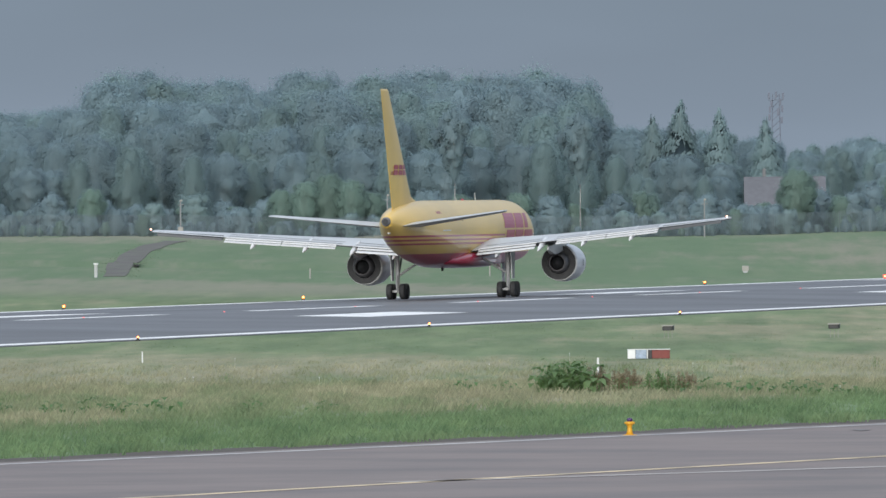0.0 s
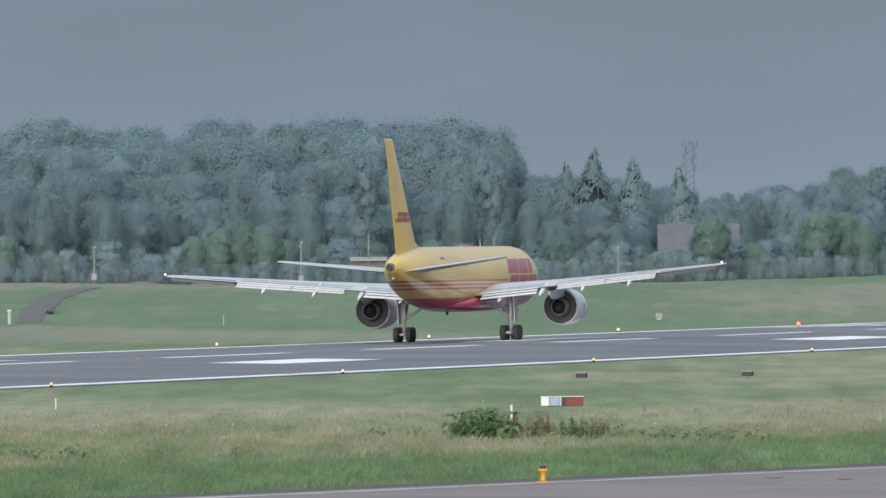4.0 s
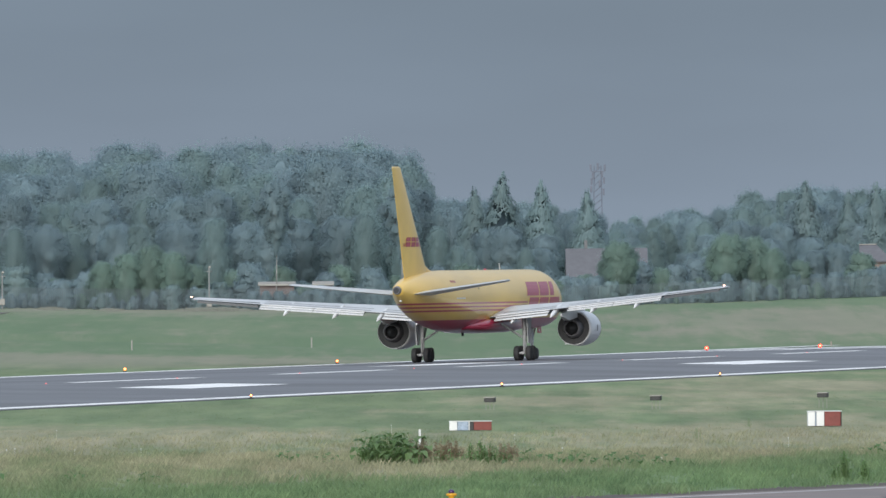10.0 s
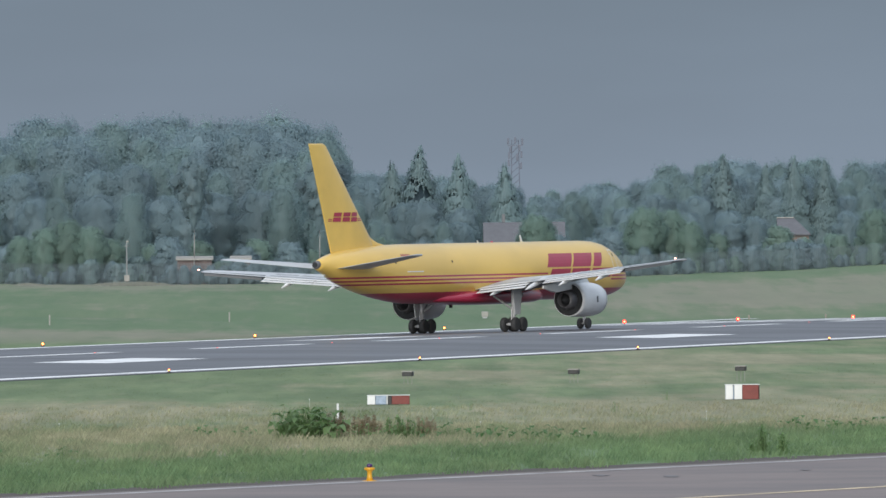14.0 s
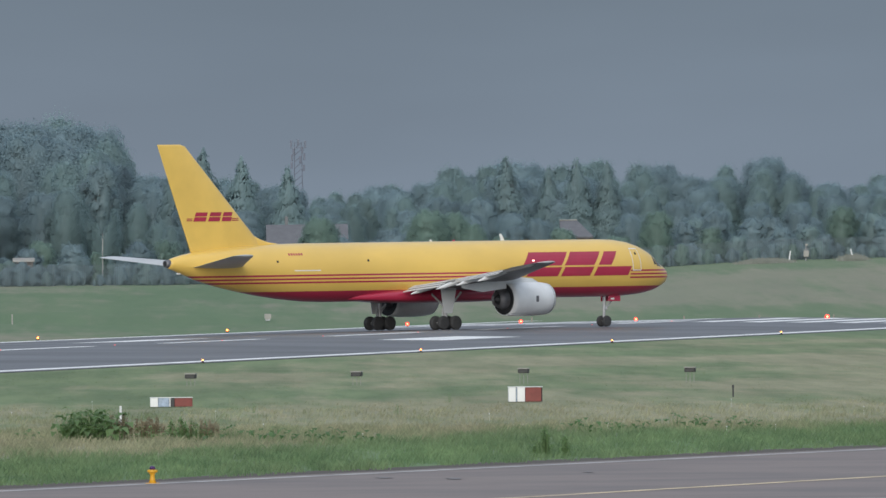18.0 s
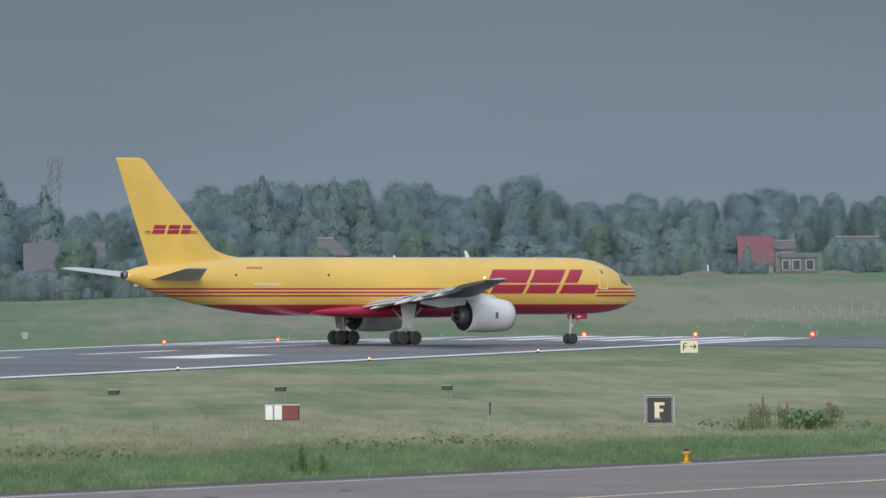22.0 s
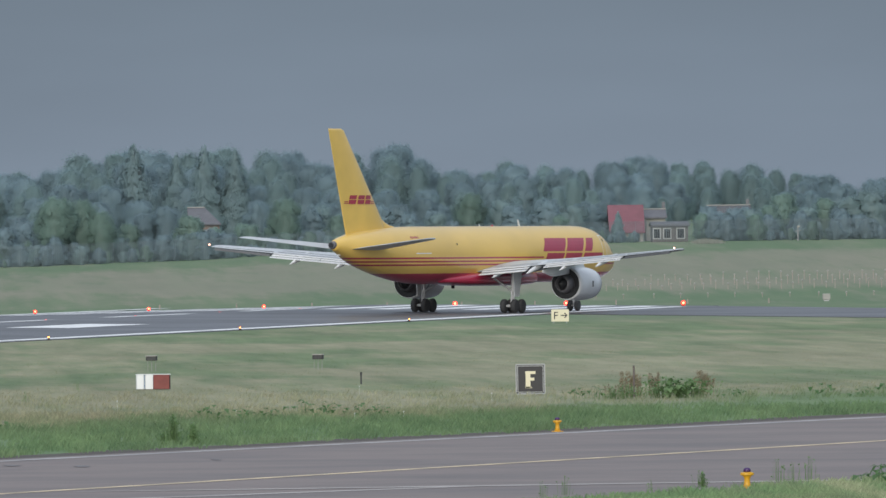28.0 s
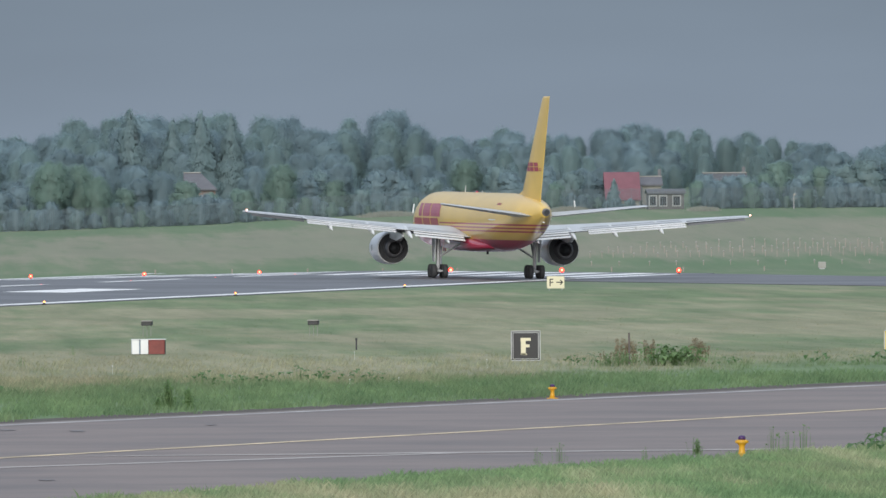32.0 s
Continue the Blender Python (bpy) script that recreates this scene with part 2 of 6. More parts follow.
def leaf_mat(name, a, b, sheen=0.0, wet=0.5):
    """Leaves: two tones by clump, a little light passing through."""
    m = bpy.data.materials.new(name)
    m.use_nodes = True
    t = m.node_tree
    p = t.nodes["Principled BSDF"]
    p.inputs["Roughness"].default_value, p.inputs["Specular IOR Level"].default_value = 0.5, wet
    # bluish sheen adds to the haze imitated on the distant wood
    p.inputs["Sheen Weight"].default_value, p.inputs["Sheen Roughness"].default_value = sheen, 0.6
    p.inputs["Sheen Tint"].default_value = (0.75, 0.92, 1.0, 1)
    g = t.nodes.new("ShaderNodeNewGeometry")
    oi = t.nodes.new("ShaderNodeObjectInfo")
    mx = t.nodes.new("ShaderNodeMix")
    mx.data_type = 'RGBA'
    mx.inputs[6].default_value, mx.inputs[7].default_value = (*a, 1), (*b, 1)
    t.links.new(g.outputs["Random Per Island"], mx.inputs[0])
    mr = t.nodes.new("ShaderNodeMapRange")
    mr.inputs["To Min"].default_value, mr.inputs["To Max"].default_value = 0.9, 1.1
    t.links.new(oi.outputs["Random"], mr.inputs["Value"])
    mu = t.nodes.new("ShaderNodeVectorMath")
    mu.operation = 'SCALE'
    t.links.new(mx.outputs[2], mu.inputs[0])
    t.links.new(mr.outputs[0], mu.inputs["Scale"])
    t.links.new(mu.outputs[0], p.inputs["Base Color"])
    tr = t.nodes.new("ShaderNodeBsdfTranslucent")
    t.links.new(mu.outputs[0], tr.inputs[0])
    ms = t.nodes.new("ShaderNodeMixShader")
    ms.inputs[0].default_value = 0.5
    t.links.new(p.outputs[0], ms.inputs[1])
    t.links.new(tr.outputs[0], ms.inputs[2])
    t.links.new(ms.outputs[0], t.nodes["Material Output"].inputs[0])
    return m


# wood: leaf colours paled and blued to stand in for distance haze
M_leaf_dark_hazed = leaf_mat("leaf_dark_hazed", (0.262, 0.364, 0.402), (0.280, 0.386, 0.418), 0.2, 0.35)
M_leaf_mid_hazed = leaf_mat("leaf_mid_hazed", (0.268, 0.378, 0.388), (0.288, 0.400, 0.400), 0.2, 0.35)
M_leaf_light_hazed = leaf_mat("leaf_light_hazed", (0.236, 0.348, 0.305), (0.260, 0.376, 0.322), 0.2, 0.35)
M_needle_hazed = leaf_mat("needles_hazed", (0.25, 0.35, 0.365), (0.27, 0.372, 0.38), 0.2, 0.35)
M_weed = leaf_mat("weed_leaf", (0.145, 0.25, 0.10), (0.225, 0.345, 0.145))
M_weed_low = leaf_mat("broad_leaf", (0.085, 0.17, 0.065), (0.13, 0.235, 0.095))
M_weed_red = leaf_mat("dock_stalk", (0.27, 0.235, 0.155), (0.36, 0.30, 0.20))


# ---- helpers for building ----
def mesh_from(name, verts, faces, mats, face_mats=None, smooth=False):
    me = bpy.data.meshes.new(name)
    me.from_pydata(verts, [], faces)
    for m in mats:
        me.materials.append(m)
    if face_mats is not None:
        me.polygons.foreach_set("material_index", face_mats)
    if smooth:
        me.polygons.foreach_set("use_smooth", [True] * len(me.polygons))
    me.update()
    return me


def part(name, bm, material, parent=None, label="", smooth=False):
    """Links a bmesh, or a mesh, as ONE object under a thing or a part."""
    if isinstance(bm, bmesh.types.BMesh):
        me = bpy.data.meshes.new(name)
        bmesh.ops.recalc_face_normals(bm, faces=bm.faces)
        bm.to_mesh(me)
        bm.free()
        me.materials.append(material)
        if smooth:
            me.polygons.foreach_set("use_smooth", [True] * len(me.polygons))
    else:
        me = bm
    ob = new(name, me)
    ob.parent = parent
    if label:
        ob["label"] = label
    return ob


def box(sx, sy, sz, x=0, y=0, z=0, bevel=0.0, bm=None, rz=0.0):
    """A block standing on z, its middle at x, y."""
    bm = bm or bmesh.new()
    r = bmesh.ops.create_cube(bm, size=1.0)
    bmesh.ops.transform(bm, verts=r["verts"], matrix=pose(x, y, z + sz / 2, 0, 0, rz) @ Matrix.Diagonal((sx, sy, sz, 1)))
    if bevel:
        es = {e for v in r["verts"] for e in v.link_edges}
        bmesh.ops.bevel(bm, geom=list(es), offset=bevel, segments=1, affect='EDGES')
    return bm


def rod(a, b, r1, r2=None, seg=8, bm=None):
    bm = bm or bmesh.new()
    a, b = Vector(a), Vector(b)
    r2 = r1 if r2 is None else r2
    q = (b - a).to_track_quat('Z', 'Y').to_matrix().to_4x4()
    bmesh.ops.create_cone(bm, cap_ends=True, segments=seg, radius1=r1, radius2=r2, depth=(b - a).length, matrix=Matrix.Translation((a + b) / 2) @ q)
    return bm


def lathe(profile, seg=24, axis='X', bm=None, at=(0, 0, 0)):
    """Turns (along, radius) pairs round an axis."""
    bm = bm or bmesh.new()
    rings = []
    for s, r in profile:
        ring = []
        for i in range(seg):
            a = 2 * math.pi * i / seg
            c, d = r * math.cos(a), r * math.sin(a)
            p = (s, c, d) if axis == 'X' else (c, s, d) if axis == 'Y' else (c, d, s)
            ring.append(bm.verts.new(Vector(p) + Vector(at)))
        rings.append(ring)
    for r0, r1 in zip(rings, rings[1:]):
        for i in range(seg):
            bm.faces.new((r0[i], r0[(i + 1) % seg], r1[(i + 1) % seg], r1[i]))
    for r in (rings[0], rings[-1]):
        if (r[0].co - r[seg // 2].co).length > 1e-4:
            bm.faces.new(r)
    return bm


def loft(rings, caps=True, bm=None):
    bm = bm or bmesh.new()
    vs = [[bm.verts.new(p) for p in r] for r in rings]
    n = len(vs[0])
    for a, b in zip(vs, vs[1:]):
        for i in range(n):
            bm.faces.new((a[i], a[(i + 1) % n], b[(i + 1) % n], b[i]))
    if caps:
        bm.faces.new(vs[0])
        bm.faces.new(vs[-1])
    return bm


def empty(name, m=None):
    ob = new(name)
    if m is not None:
        ob.matrix_basis = m
    return ob


# ---- plan: runway frame ----
TH, RUN0 = 0.2291, 715.73
Q_NEAR, Q_FAR, Q_MID = -23.6, -76.4, -50.0
CROWN = 0.015


def rw(s, q):
    """Along the runway and across it (to the right) to x, y."""
    return (math.sin(TH) * s + math.cos(TH) * q, RUN0 + math.cos(TH) * s - math.sin(TH) * q)


def to_rw(x, y):
    return (math.sin(TH) * x + math.cos(TH) * (y - RUN0), math.cos(TH) * x - math.sin(TH) * (y - RUN0))


def crown(q):
    return CROWN * max(0.0, 24.5 - math.sqrt((q - Q_MID) ** 2 + 4))


FENCE_Y = 1400.0
BANK = [(-0.05, 2.9), (-0.034, 2.9), (-0.027, 2.75), (-0.019, 2.5), (-0.003, 2.4), (0.008, 2.45), (0.018, 2.75), (0.031, 3.25), (0.0425, 4.12), (0.05, 4.36), (0.062, 4.46), (0.078, 4.5), (0.1, 4.5)]


def bank(a):
    return float(np.interp(a, [p[0] for p in BANK], [p[1] for p in BANK]))


def height(x, y):
    """Ground height: flat round the runway, a long rise to the perimeter fence behind it."""
    if y < 800:
        return 0.0
    a = x / y
    s, q = to_rw(x, y)
    d0 = max(0.0, min(Q_FAR - 12 - q, 200.0)) if s < 430 else max(0.0, min((y - 1185) * 0.8, 200))
    if d0 <= 0:
        return 0.0
    # share of the way to the fence, along the line of sight
    t_edge = (Q_FAR - 12 + math.sin(TH) * (0 - RUN0)) / (math.cos(TH) * a - math.sin(TH)) if math.cos(TH) * a - math.sin(TH) < -0.02 else 1185.0
    t_edge = min(t_edge, 1185.0)
    k = max(0.0, min(1.0, (y - t_edge) / (FENCE_Y - t_edge)))
    k = k * k * (3 - 2 * k) * 0.5 + k * 0.5
    if y > FENCE_Y:
        return bank(a) + 0.002 * (y - FENCE_Y)
    return bank(a) * k


def ground_mesh():
    ys = [-400, -100, 100, 200, 280] + list(np.arange(300, 800, 20.0)) + list(np.arange(800, 1460, 12.0)) + [1500, 1560, 1640, 1800, 2200, 3200, 4800]
    xs = np.concatenate([np.linspace(-2200, -160, 14), np.arange(-150, 260, 8.0), np.linspace(270, 2300, 14)])
    verts = [(float(x), float(y), (height(x, y) if -150 <= x <= 260 else height(max(-150, min(260, x)), y)) - 0.03) for y in ys for x in xs]
    n = len(xs)
    faces = [(j * n + i, j * n + i + 1, (j + 1) * n + i + 1, (j + 1) * n + i) for j in range(len(ys) - 1) for i in range(n - 1)]
    return verts, faces


def meadow_colour(t):
    """Colour of the meadow by place: mown green, straw-coloured patches, a taller dry belt behind the verge."""
    tc = t.nodes.new("ShaderNodeTexCoord")
    def noise_at(scale, detail, stretch):
        mp = t.nodes.new("ShaderNodeMapping")
        mp.inputs["Scale"].default_value = stretch
        mp.inputs["Rotation"].default_value = (0, 0, 0.2)
        t.links.new(tc.outputs["Object"], mp.inputs[0])
        n = t.nodes.new("ShaderNodeTexNoise")
        n.inputs["Scale"].default_value, n.inputs["Detail"].default_value, n.inputs["Roughness"].default_value = scale, detail, 0.66
        t.links.new(mp.outputs[0], n.inputs["Vector"])
        return n.outputs["Fac"]
    def ramp(sock, lo, hi, to0=0.0, to1=1.0):
        r = t.nodes.new("ShaderNodeMapRange")
        r.interpolation_type = 'SMOOTHSTEP'
        r.inputs["From Min"].default_value, r.inputs["From Max"].default_value = lo, hi
        r.inputs["To Min"].default_value, r.inputs["To Max"].default_value = to0, to1
        t.links.new(sock, r.inputs["Value"])
        return r.outputs[0]
    def op(kind, a, b2):
        n = t.nodes.new("ShaderNodeMath")
        n.operation = kind
        for i, v in enumerate((a, b2)):
            if isinstance(v, (int, float)):
                n.inputs[i].default_value = v
            else:
                t.links.new(v, n.inputs[i])
        return n.outputs[0]
    def mixc(fac, a, b2):
        x = t.nodes.new("ShaderNodeMix")
        x.data_type = 'RGBA'
        t.links.new(fac, x.inputs[0])
        for i, c in ((6, a), (7, b2)):
            if isinstance(c, tuple):
                x.inputs[i].default_value = (*c, 1)
            else:
                t.links.new(c, x.inputs[i])
        return x.outputs[2]
    sp = t.nodes.new("ShaderNodeSeparateXYZ")
    t.links.new(tc.outputs["Object"], sp.inputs[0])
    x, y = sp.outputs["X"], sp.outputs["Y"]
    d = op('SUBTRACT', op('SUBTRACT', y, op('MULTIPLY', x, 2.198)), 436.5)   # behind the taxiway's edge
    belt = op('MULTIPLY', ramp(d, 40, 95), ramp(y, 610, 690, 1.0, 0.0))
    verge = ramp(d, 30, 75, -0.14, 0.0)
    far = op('ADD', op('MULTIPLY', ramp(y, 640, 720, 0.0, 0.15), op('MULTIPLY', ramp(y, 800, 900, 1.0, 0.3), ramp(x, -6, 20, -0.3, 1.0))), op('ADD', ramp(y, 1050, 1250, 0.0, 0.04), ramp(d, -55, -35, 0.2, 0.0)))
    green = mixc(ramp(noise_at(0.4, 8, (1, 0.06, 1)), 0.35, 0.65), (0.136, 0.190, 0.100), (0.188, 0.240, 0.128))
    lush = mixc(ramp(noise_at(0.5, 7, (1, 0.2, 1)), 0.35, 0.65), (0.118, 0.188, 0.094), (0.172, 0.246, 0.122))
    green = mixc(ramp(d, 30, 80, 1.0, 0.0), green, lush)
    dry = mixc(ramp(noise_at(0.6, 8, (1, 0.06, 1)), 0.3, 0.7), (0.235, 0.246, 0.152), (0.318, 0.302, 0.20))
    big = op('ADD', noise_at(0.05, 4, (1, 0.22, 1)), op('ADD', op('MULTIPLY', belt, 0.15), op('ADD', verge, far)))
    fine = op('MULTIPLY', op('SUBTRACT', noise_at(0.4, 8, (1, 0.05, 1)), 0.5), 0.5)
    c = mixc(ramp(op('ADD', big, fine), 0.46, 0.70), green, dry)
    mu = t.nodes.new("ShaderNodeVectorMath")
    mu.operation = 'SCALE'
    t.links.new(c, mu.inputs[0])
    t.links.new(ramp(noise_at(0.2, 8, (1, 0.055, 1)), 0.3, 0.72, 0.90, 1.14), mu.inputs["Scale"])
    # the far bank: dull green with a straw-coloured band half way up
    band = op('ADD', op('MULTIPLY', ramp(x, 5, 35), op('MULTIPLY', ramp(y, 1210, 1260), ramp(y, 1330, 1372, 1.0, 0.0))),
              op('MULTIPLY', ramp(x, -15, 10, 1.0, 0.0), op('MULTIPLY', ramp(y, 985, 1020), ramp(y, 1070, 1110, 1.0, 0.0))))
    band = op('ADD', band, op('MULTIPLY', ramp(x, -12, 2, 0.8, 0.0), ramp(y, 1300, 1375)))
    soft = op('ADD', op('MULTIPLY', band, 0.75), op('ADD', op('MULTIPLY', op('SUBTRACT', noise_at(0.09, 8, (1, 0.3, 1)), 0.5), 1.8), op('MULTIPLY', op('SUBTRACT', noise_at(0.42, 7, (1, 0.05, 1)), 0.5), 2.0)))
    bank_c = mixc(ramp(soft, -0.1, 0.8), (0.122, 0.192, 0.110), (0.242, 0.240, 0.186))
    mixed_c = mixc(ramp(y, 960, 1060, 0.0, 0.75), mu.outputs[0], bank_c)
    pale = t.nodes.new("ShaderNodeVectorMath")
    pale.operation = 'SCALE'
    t.links.new(mixed_c, pale.inputs[0])
    t.links.new(ramp(d, -60, -35, 1.22, 1.0), pale.inputs["Scale"])   # paler grass in front of the taxiway
    return pale.outputs[0], noise_at


def ground_material():
    m = bpy.data.materials.new("meadow")
    m.use_nodes = True
    t = m.node_tree
    b = t.nodes["Principled BSDF"]
    b.inputs["Roughness"].default_value = 0.9
    b.inputs["Specular IOR Level"].default_value = 0.2
    colour, noise_at = meadow_colour(t)
    t.links.new(colour, b.inputs["Base Color"])
    bp = t.nodes.new("ShaderNodeBump")
    bp.inputs["Strength"].default_value, bp.inputs["Distance"].default_value = 0.5, 0.12
    t.links.new(noise_at(2.5, 5, (1, 1, 1)), bp.inputs["Height"])
    t.links.new(bp.outputs[0], b.inputs["Normal"])
    return m


def blade_material():
    """Grass blades: the meadow's colour at their place, lighter or darker by blade."""
    m = bpy.data.materials.new("grass_blades")
    m.use_nodes = True
    t = m.node_tree
    b = t.nodes["Principled BSDF"]
    b.inputs["Roughness"].default_value = 0.6
    b.inputs["Specular IOR Level"].default_value = 0.3
    colour, _ = meadow_colour(t)
    g = t.nodes.new("ShaderNodeNewGeometry")
    mr = t.nodes.new("ShaderNodeMapRange")
    mr.inputs["To Min"].default_value, mr.inputs["To Max"].default_value = 0.96, 1.48
    t.links.new(g.outputs["Random Per Island"], mr.inputs["Value"])
    mu = t.nodes.new("ShaderNodeVectorMath")
    mu.operation = 'SCALE'
    t.links.new(colour, mu.inputs[0])
    t.links.new(mr.outputs[0], mu.inputs["Scale"])
    t.links.new(mu.outputs[0], b.inputs["Base Color"])
    tr = t.nodes.new("ShaderNodeBsdfTranslucent")
    t.links.new(mu.outputs[0], tr.inputs[0])
    ms = t.nodes.new("ShaderNodeMixShader")
    ms.inputs[0].default_value = 0.45
    t.links.new(b.outputs[0], ms.inputs[1])
    t.links.new(tr.outputs[0], ms.inputs[2])
    t.links.new(ms.outputs[0], t.nodes["Material Output"].inputs[0])
    return m


M_meadow = ground_material()
M_blades = blade_material()
gv, gf = ground_mesh()
tagged(new("ground", mesh_from("ground", gv, gf, [M_meadow], smooth=True)), "green and straw-coloured airfield meadow rising to the fence", "grass field", kind="structure")


def strip(name, rows_, material, kind="structure", label="", category="", depth=0.25):
    """A paved strip: rows of (left, right) points with heights, with thickness below."""
    verts, faces = [], []
    n = len(rows_[0])
    for r in rows_:
        verts += [tuple(p) for p in r]
    m = len(rows_)
    for j in range(m - 1):
        for i in range(n - 1):
            a = j * n + i
            faces.append((a, a + 1, a + n + 1, a + n))
    base = len(verts)
    rim = list(range(n)) + [j * n + n - 1 for j in range(1, m)] + [(m - 1) * n + i for i in range(n - 2, -1, -1)] + [j * n for j in range(m - 2, 0, -1)]
    for i in rim:
        x, y, z = verts[i]
        verts.append((x, y, z - depth))
    k = len(rim)
    for i in range(k):
        a, b2 = rim[i], rim[(i + 1) % k]
        faces.append((a, b2, base + (i + 1) % k, base + i))
    return tagged(new(name, mesh_from(name, verts, faces, [material])), label, category, kind=kind)


QS = [Q_FAR + 0.2, -75.0, -62, -56, -53, -51.2, -50, -48.8, -47, -44, -38, -25.2, Q_NEAR - 0.6]
runway = strip("runway", [[(*rw(s, q), crown(q) + 0.004) for q in QS] for s in list(range(-420, 446, 15))], M_asphalt, label="dark grey grooved asphalt runway, damp, with crown", category="runway")


def marking(name, s0, s1, q0, q1, parent, material=None, taper=0.0):
    n = max(1, int(abs(q1 - q0) / 1.0))
    m = max(1, int(abs(s1 - s0) / 6))
    verts, faces = [], []
    for j in range(m + 1):
        for i in range(n + 1):
            s, q = s0 + (s1 - s0) * j / m, q0 + (q1 - q0) * i / n
            verts.append((*rw(s, q), crown(q) + 0.012))
    for j in range(m):
        for i in range(n):
            a = j * (n + 1) + i
            faces.append((a, a + 1, a + n + 2, a + n + 1))
    return part(name, mesh_from(name, verts, faces, [material or M_mark]), None, parent)


EDGE_N, EDGE_F = -25.9, -75.4
for s in range(-420, 440, 60):
    if s < 426:
        marking("edge_line", s, min(s + 59.2, 426.0), EDGE_N - 0.7, EDGE_N + 0.7, runway)
    marking("edge_line", s, s + 59.2, EDGE_F - 0.7, EDGE_F + 0.7, runway)
for i in range(-8, 8):
    s = 24 + 50.0 * i
    marking("centre_line", s, s + 30, Q_MID - 0.6, Q_MID + 0.6, runway)
for s0, s1 in ((101, 125), (251, 277), (-49, -25)):
    for side in (-1, 1):
        marking("touchdown_mark", s0, s1, Q_MID + side * 8.4, Q_MID + side * 12.8, runway)
for i in range(6):
    for side in (-1, 1):
        q = Q_MID + side * (3.2 + 3.6 * i)
        marking("threshold_stripe", 392, 431, q - 0.9, q + 0.9, runway)

# ---- foreground taxiway ----
# far edge, yellow line and near edge as straight lines: (x, y) + k * (dx, dy)


def tx_far(y):
    return 0.9 + 0.455 * (y - 438.5)


def tx_mid(y):
    return 6.8 + 0.41 * (y - 400)


def tx_near(y):
    return 13.0 + 0.40 * (y - 362) + 0.09 * max(0.0, 362 - y)


YS = [y for y in range(240, 760, 20)]
taxiway = strip("taxiway", [[(tx_far(y) - 1.6 + (tx_near(y) - tx_far(y) + 2.2) * k / 6, y, 0.01) for k in range(7)] for y in YS], M_taxi, label="worn brownish-grey asphalt taxiway with faded lines", category="taxiway", depth=0.15)
verge = strip("soil_verge", [[(tx_far(y) - 5.2 + 0.5 * math.sin(y * 0.7), y, -0.018), (tx_far(y) - 1.2, y, 0.004)] for y in range(240, 760, 6)], M_soil, label="strip of bare dark soil along the taxiway", category="verge", depth=0.12)


def line_on(name, f, w, y0, y1, material, parent, z=0.02):
    ys = list(range(y0, y1, 10)) + [y1]
    verts = [p for y in ys for p in ((f(y) - w / 2, y, z), (f(y) + w / 2, y, z))]
    faces = [(2 * i, 2 * i + 1, 2 * i + 3, 2 * i + 2) for i in range(len(ys) - 1)]
    return part(name, mesh_from(name, verts, faces, [material]), None, parent)


line_on("edge_line", tx_far, 0.7, 250, 750, M_mark_worn, taxiway)
line_on("centre_line", tx_mid, 0.62, 250, 750, M_mark_yellow, taxiway)
line_on("lead_line", lambda y: 5.3 + (y - 385) * 0.83, 1.1, 372, 403, M_mark_faint, taxiway)
line_on("lead_line", lambda y: 6.7 + (y - 400.3) * 5.83, 8.0, 401, 407, M_mark_faint, taxiway, 0.022)
line_on("near_edge_line", lambda y: tx_near(y) - 0.15, 0.4, 300, 358, M_mark_yellow, taxiway)
for x, y, w, d in ((7.7, 444.7, 0.28, 1.3), (9.8, 441.8, 0.32, 1.5), (7.4, 369.7, 0.22, 0.9), (14.1, 451.2, 0.18, 1.0)):
    rim = [(x + w * math.cos(k * 0.524) * (0.8 + 0.3 * math.sin(k * 2.3 + x)), y + d * math.sin(k * 0.524), 0.024) for k in range(12)]
    part("tar_patch", mesh_from("tar_patch", rim, [tuple(range(12))], [M_tar]), None, taxiway, "dark tar patch")

# side taxiway that leaves the runway's end
side_rows = [((55, 1086), (74, 1142)), ((63, 1055), (84, 1096)), ((77, 1002), (95, 1048)), ((105, 905), (132, 930)), ((150, 760), (178, 780))]
strip("side_taxiway", [[(*a, 0.012), ((a[0] + b[0]) / 2, (a[1] + b[1]) / 2, 0.012), (*b, 0.012)] for a, b in side_rows], M_asphalt, label="grey asphalt taxiway leaving the runway end", category="taxiway", depth=0.2)


# ---- cargo aircraft ----
STATIONS = [(24.35, 3.80, 3.66, 0.06), (24.22, 4.02, 3.34, 0.34), (23.9, 4.28, 3.04, 0.64), (23.4, 4.54, 2.80, 0.92), (23.0, 4.76, 2.66, 1.10), (22.7, 5.04, 2.57, 1.2), (22.5, 5.24, 2.52, 1.27), (22.0, 5.54, 2.42, 1.42), (21.2, 5.88, 2.31, 1.6),
            (20.2, 6.16, 2.24, 1.74), (19.0, 6.32, 2.2, 1.83), (17.5, 6.37, 2.18, 1.88), (13, 6.37, 2.18, 1.88), (8, 6.37, 2.18, 1.88), (3, 6.37, 2.18, 1.88), (-2, 6.37, 2.15, 1.88), (-6, 6.37, 2.13, 1.88),
            (-8.5, 6.37, 2.13, 1.87), (-10.5, 6.37, 2.2, 1.84), (-12.5, 6.34, 2.38, 1.78), (-14.5, 6.29, 2.64, 1.67), (-16.5, 6.2, 2.98, 1.49), (-18.5, 6.05, 3.38, 1.22), (-20.2, 5.86, 3.83, 0.92),
            (-21.6, 5.62, 4.33, 0.6), (-22.4, 5.42, 4.6, 0.4), (-22.75, 5.3, 4.72, 0.28)]


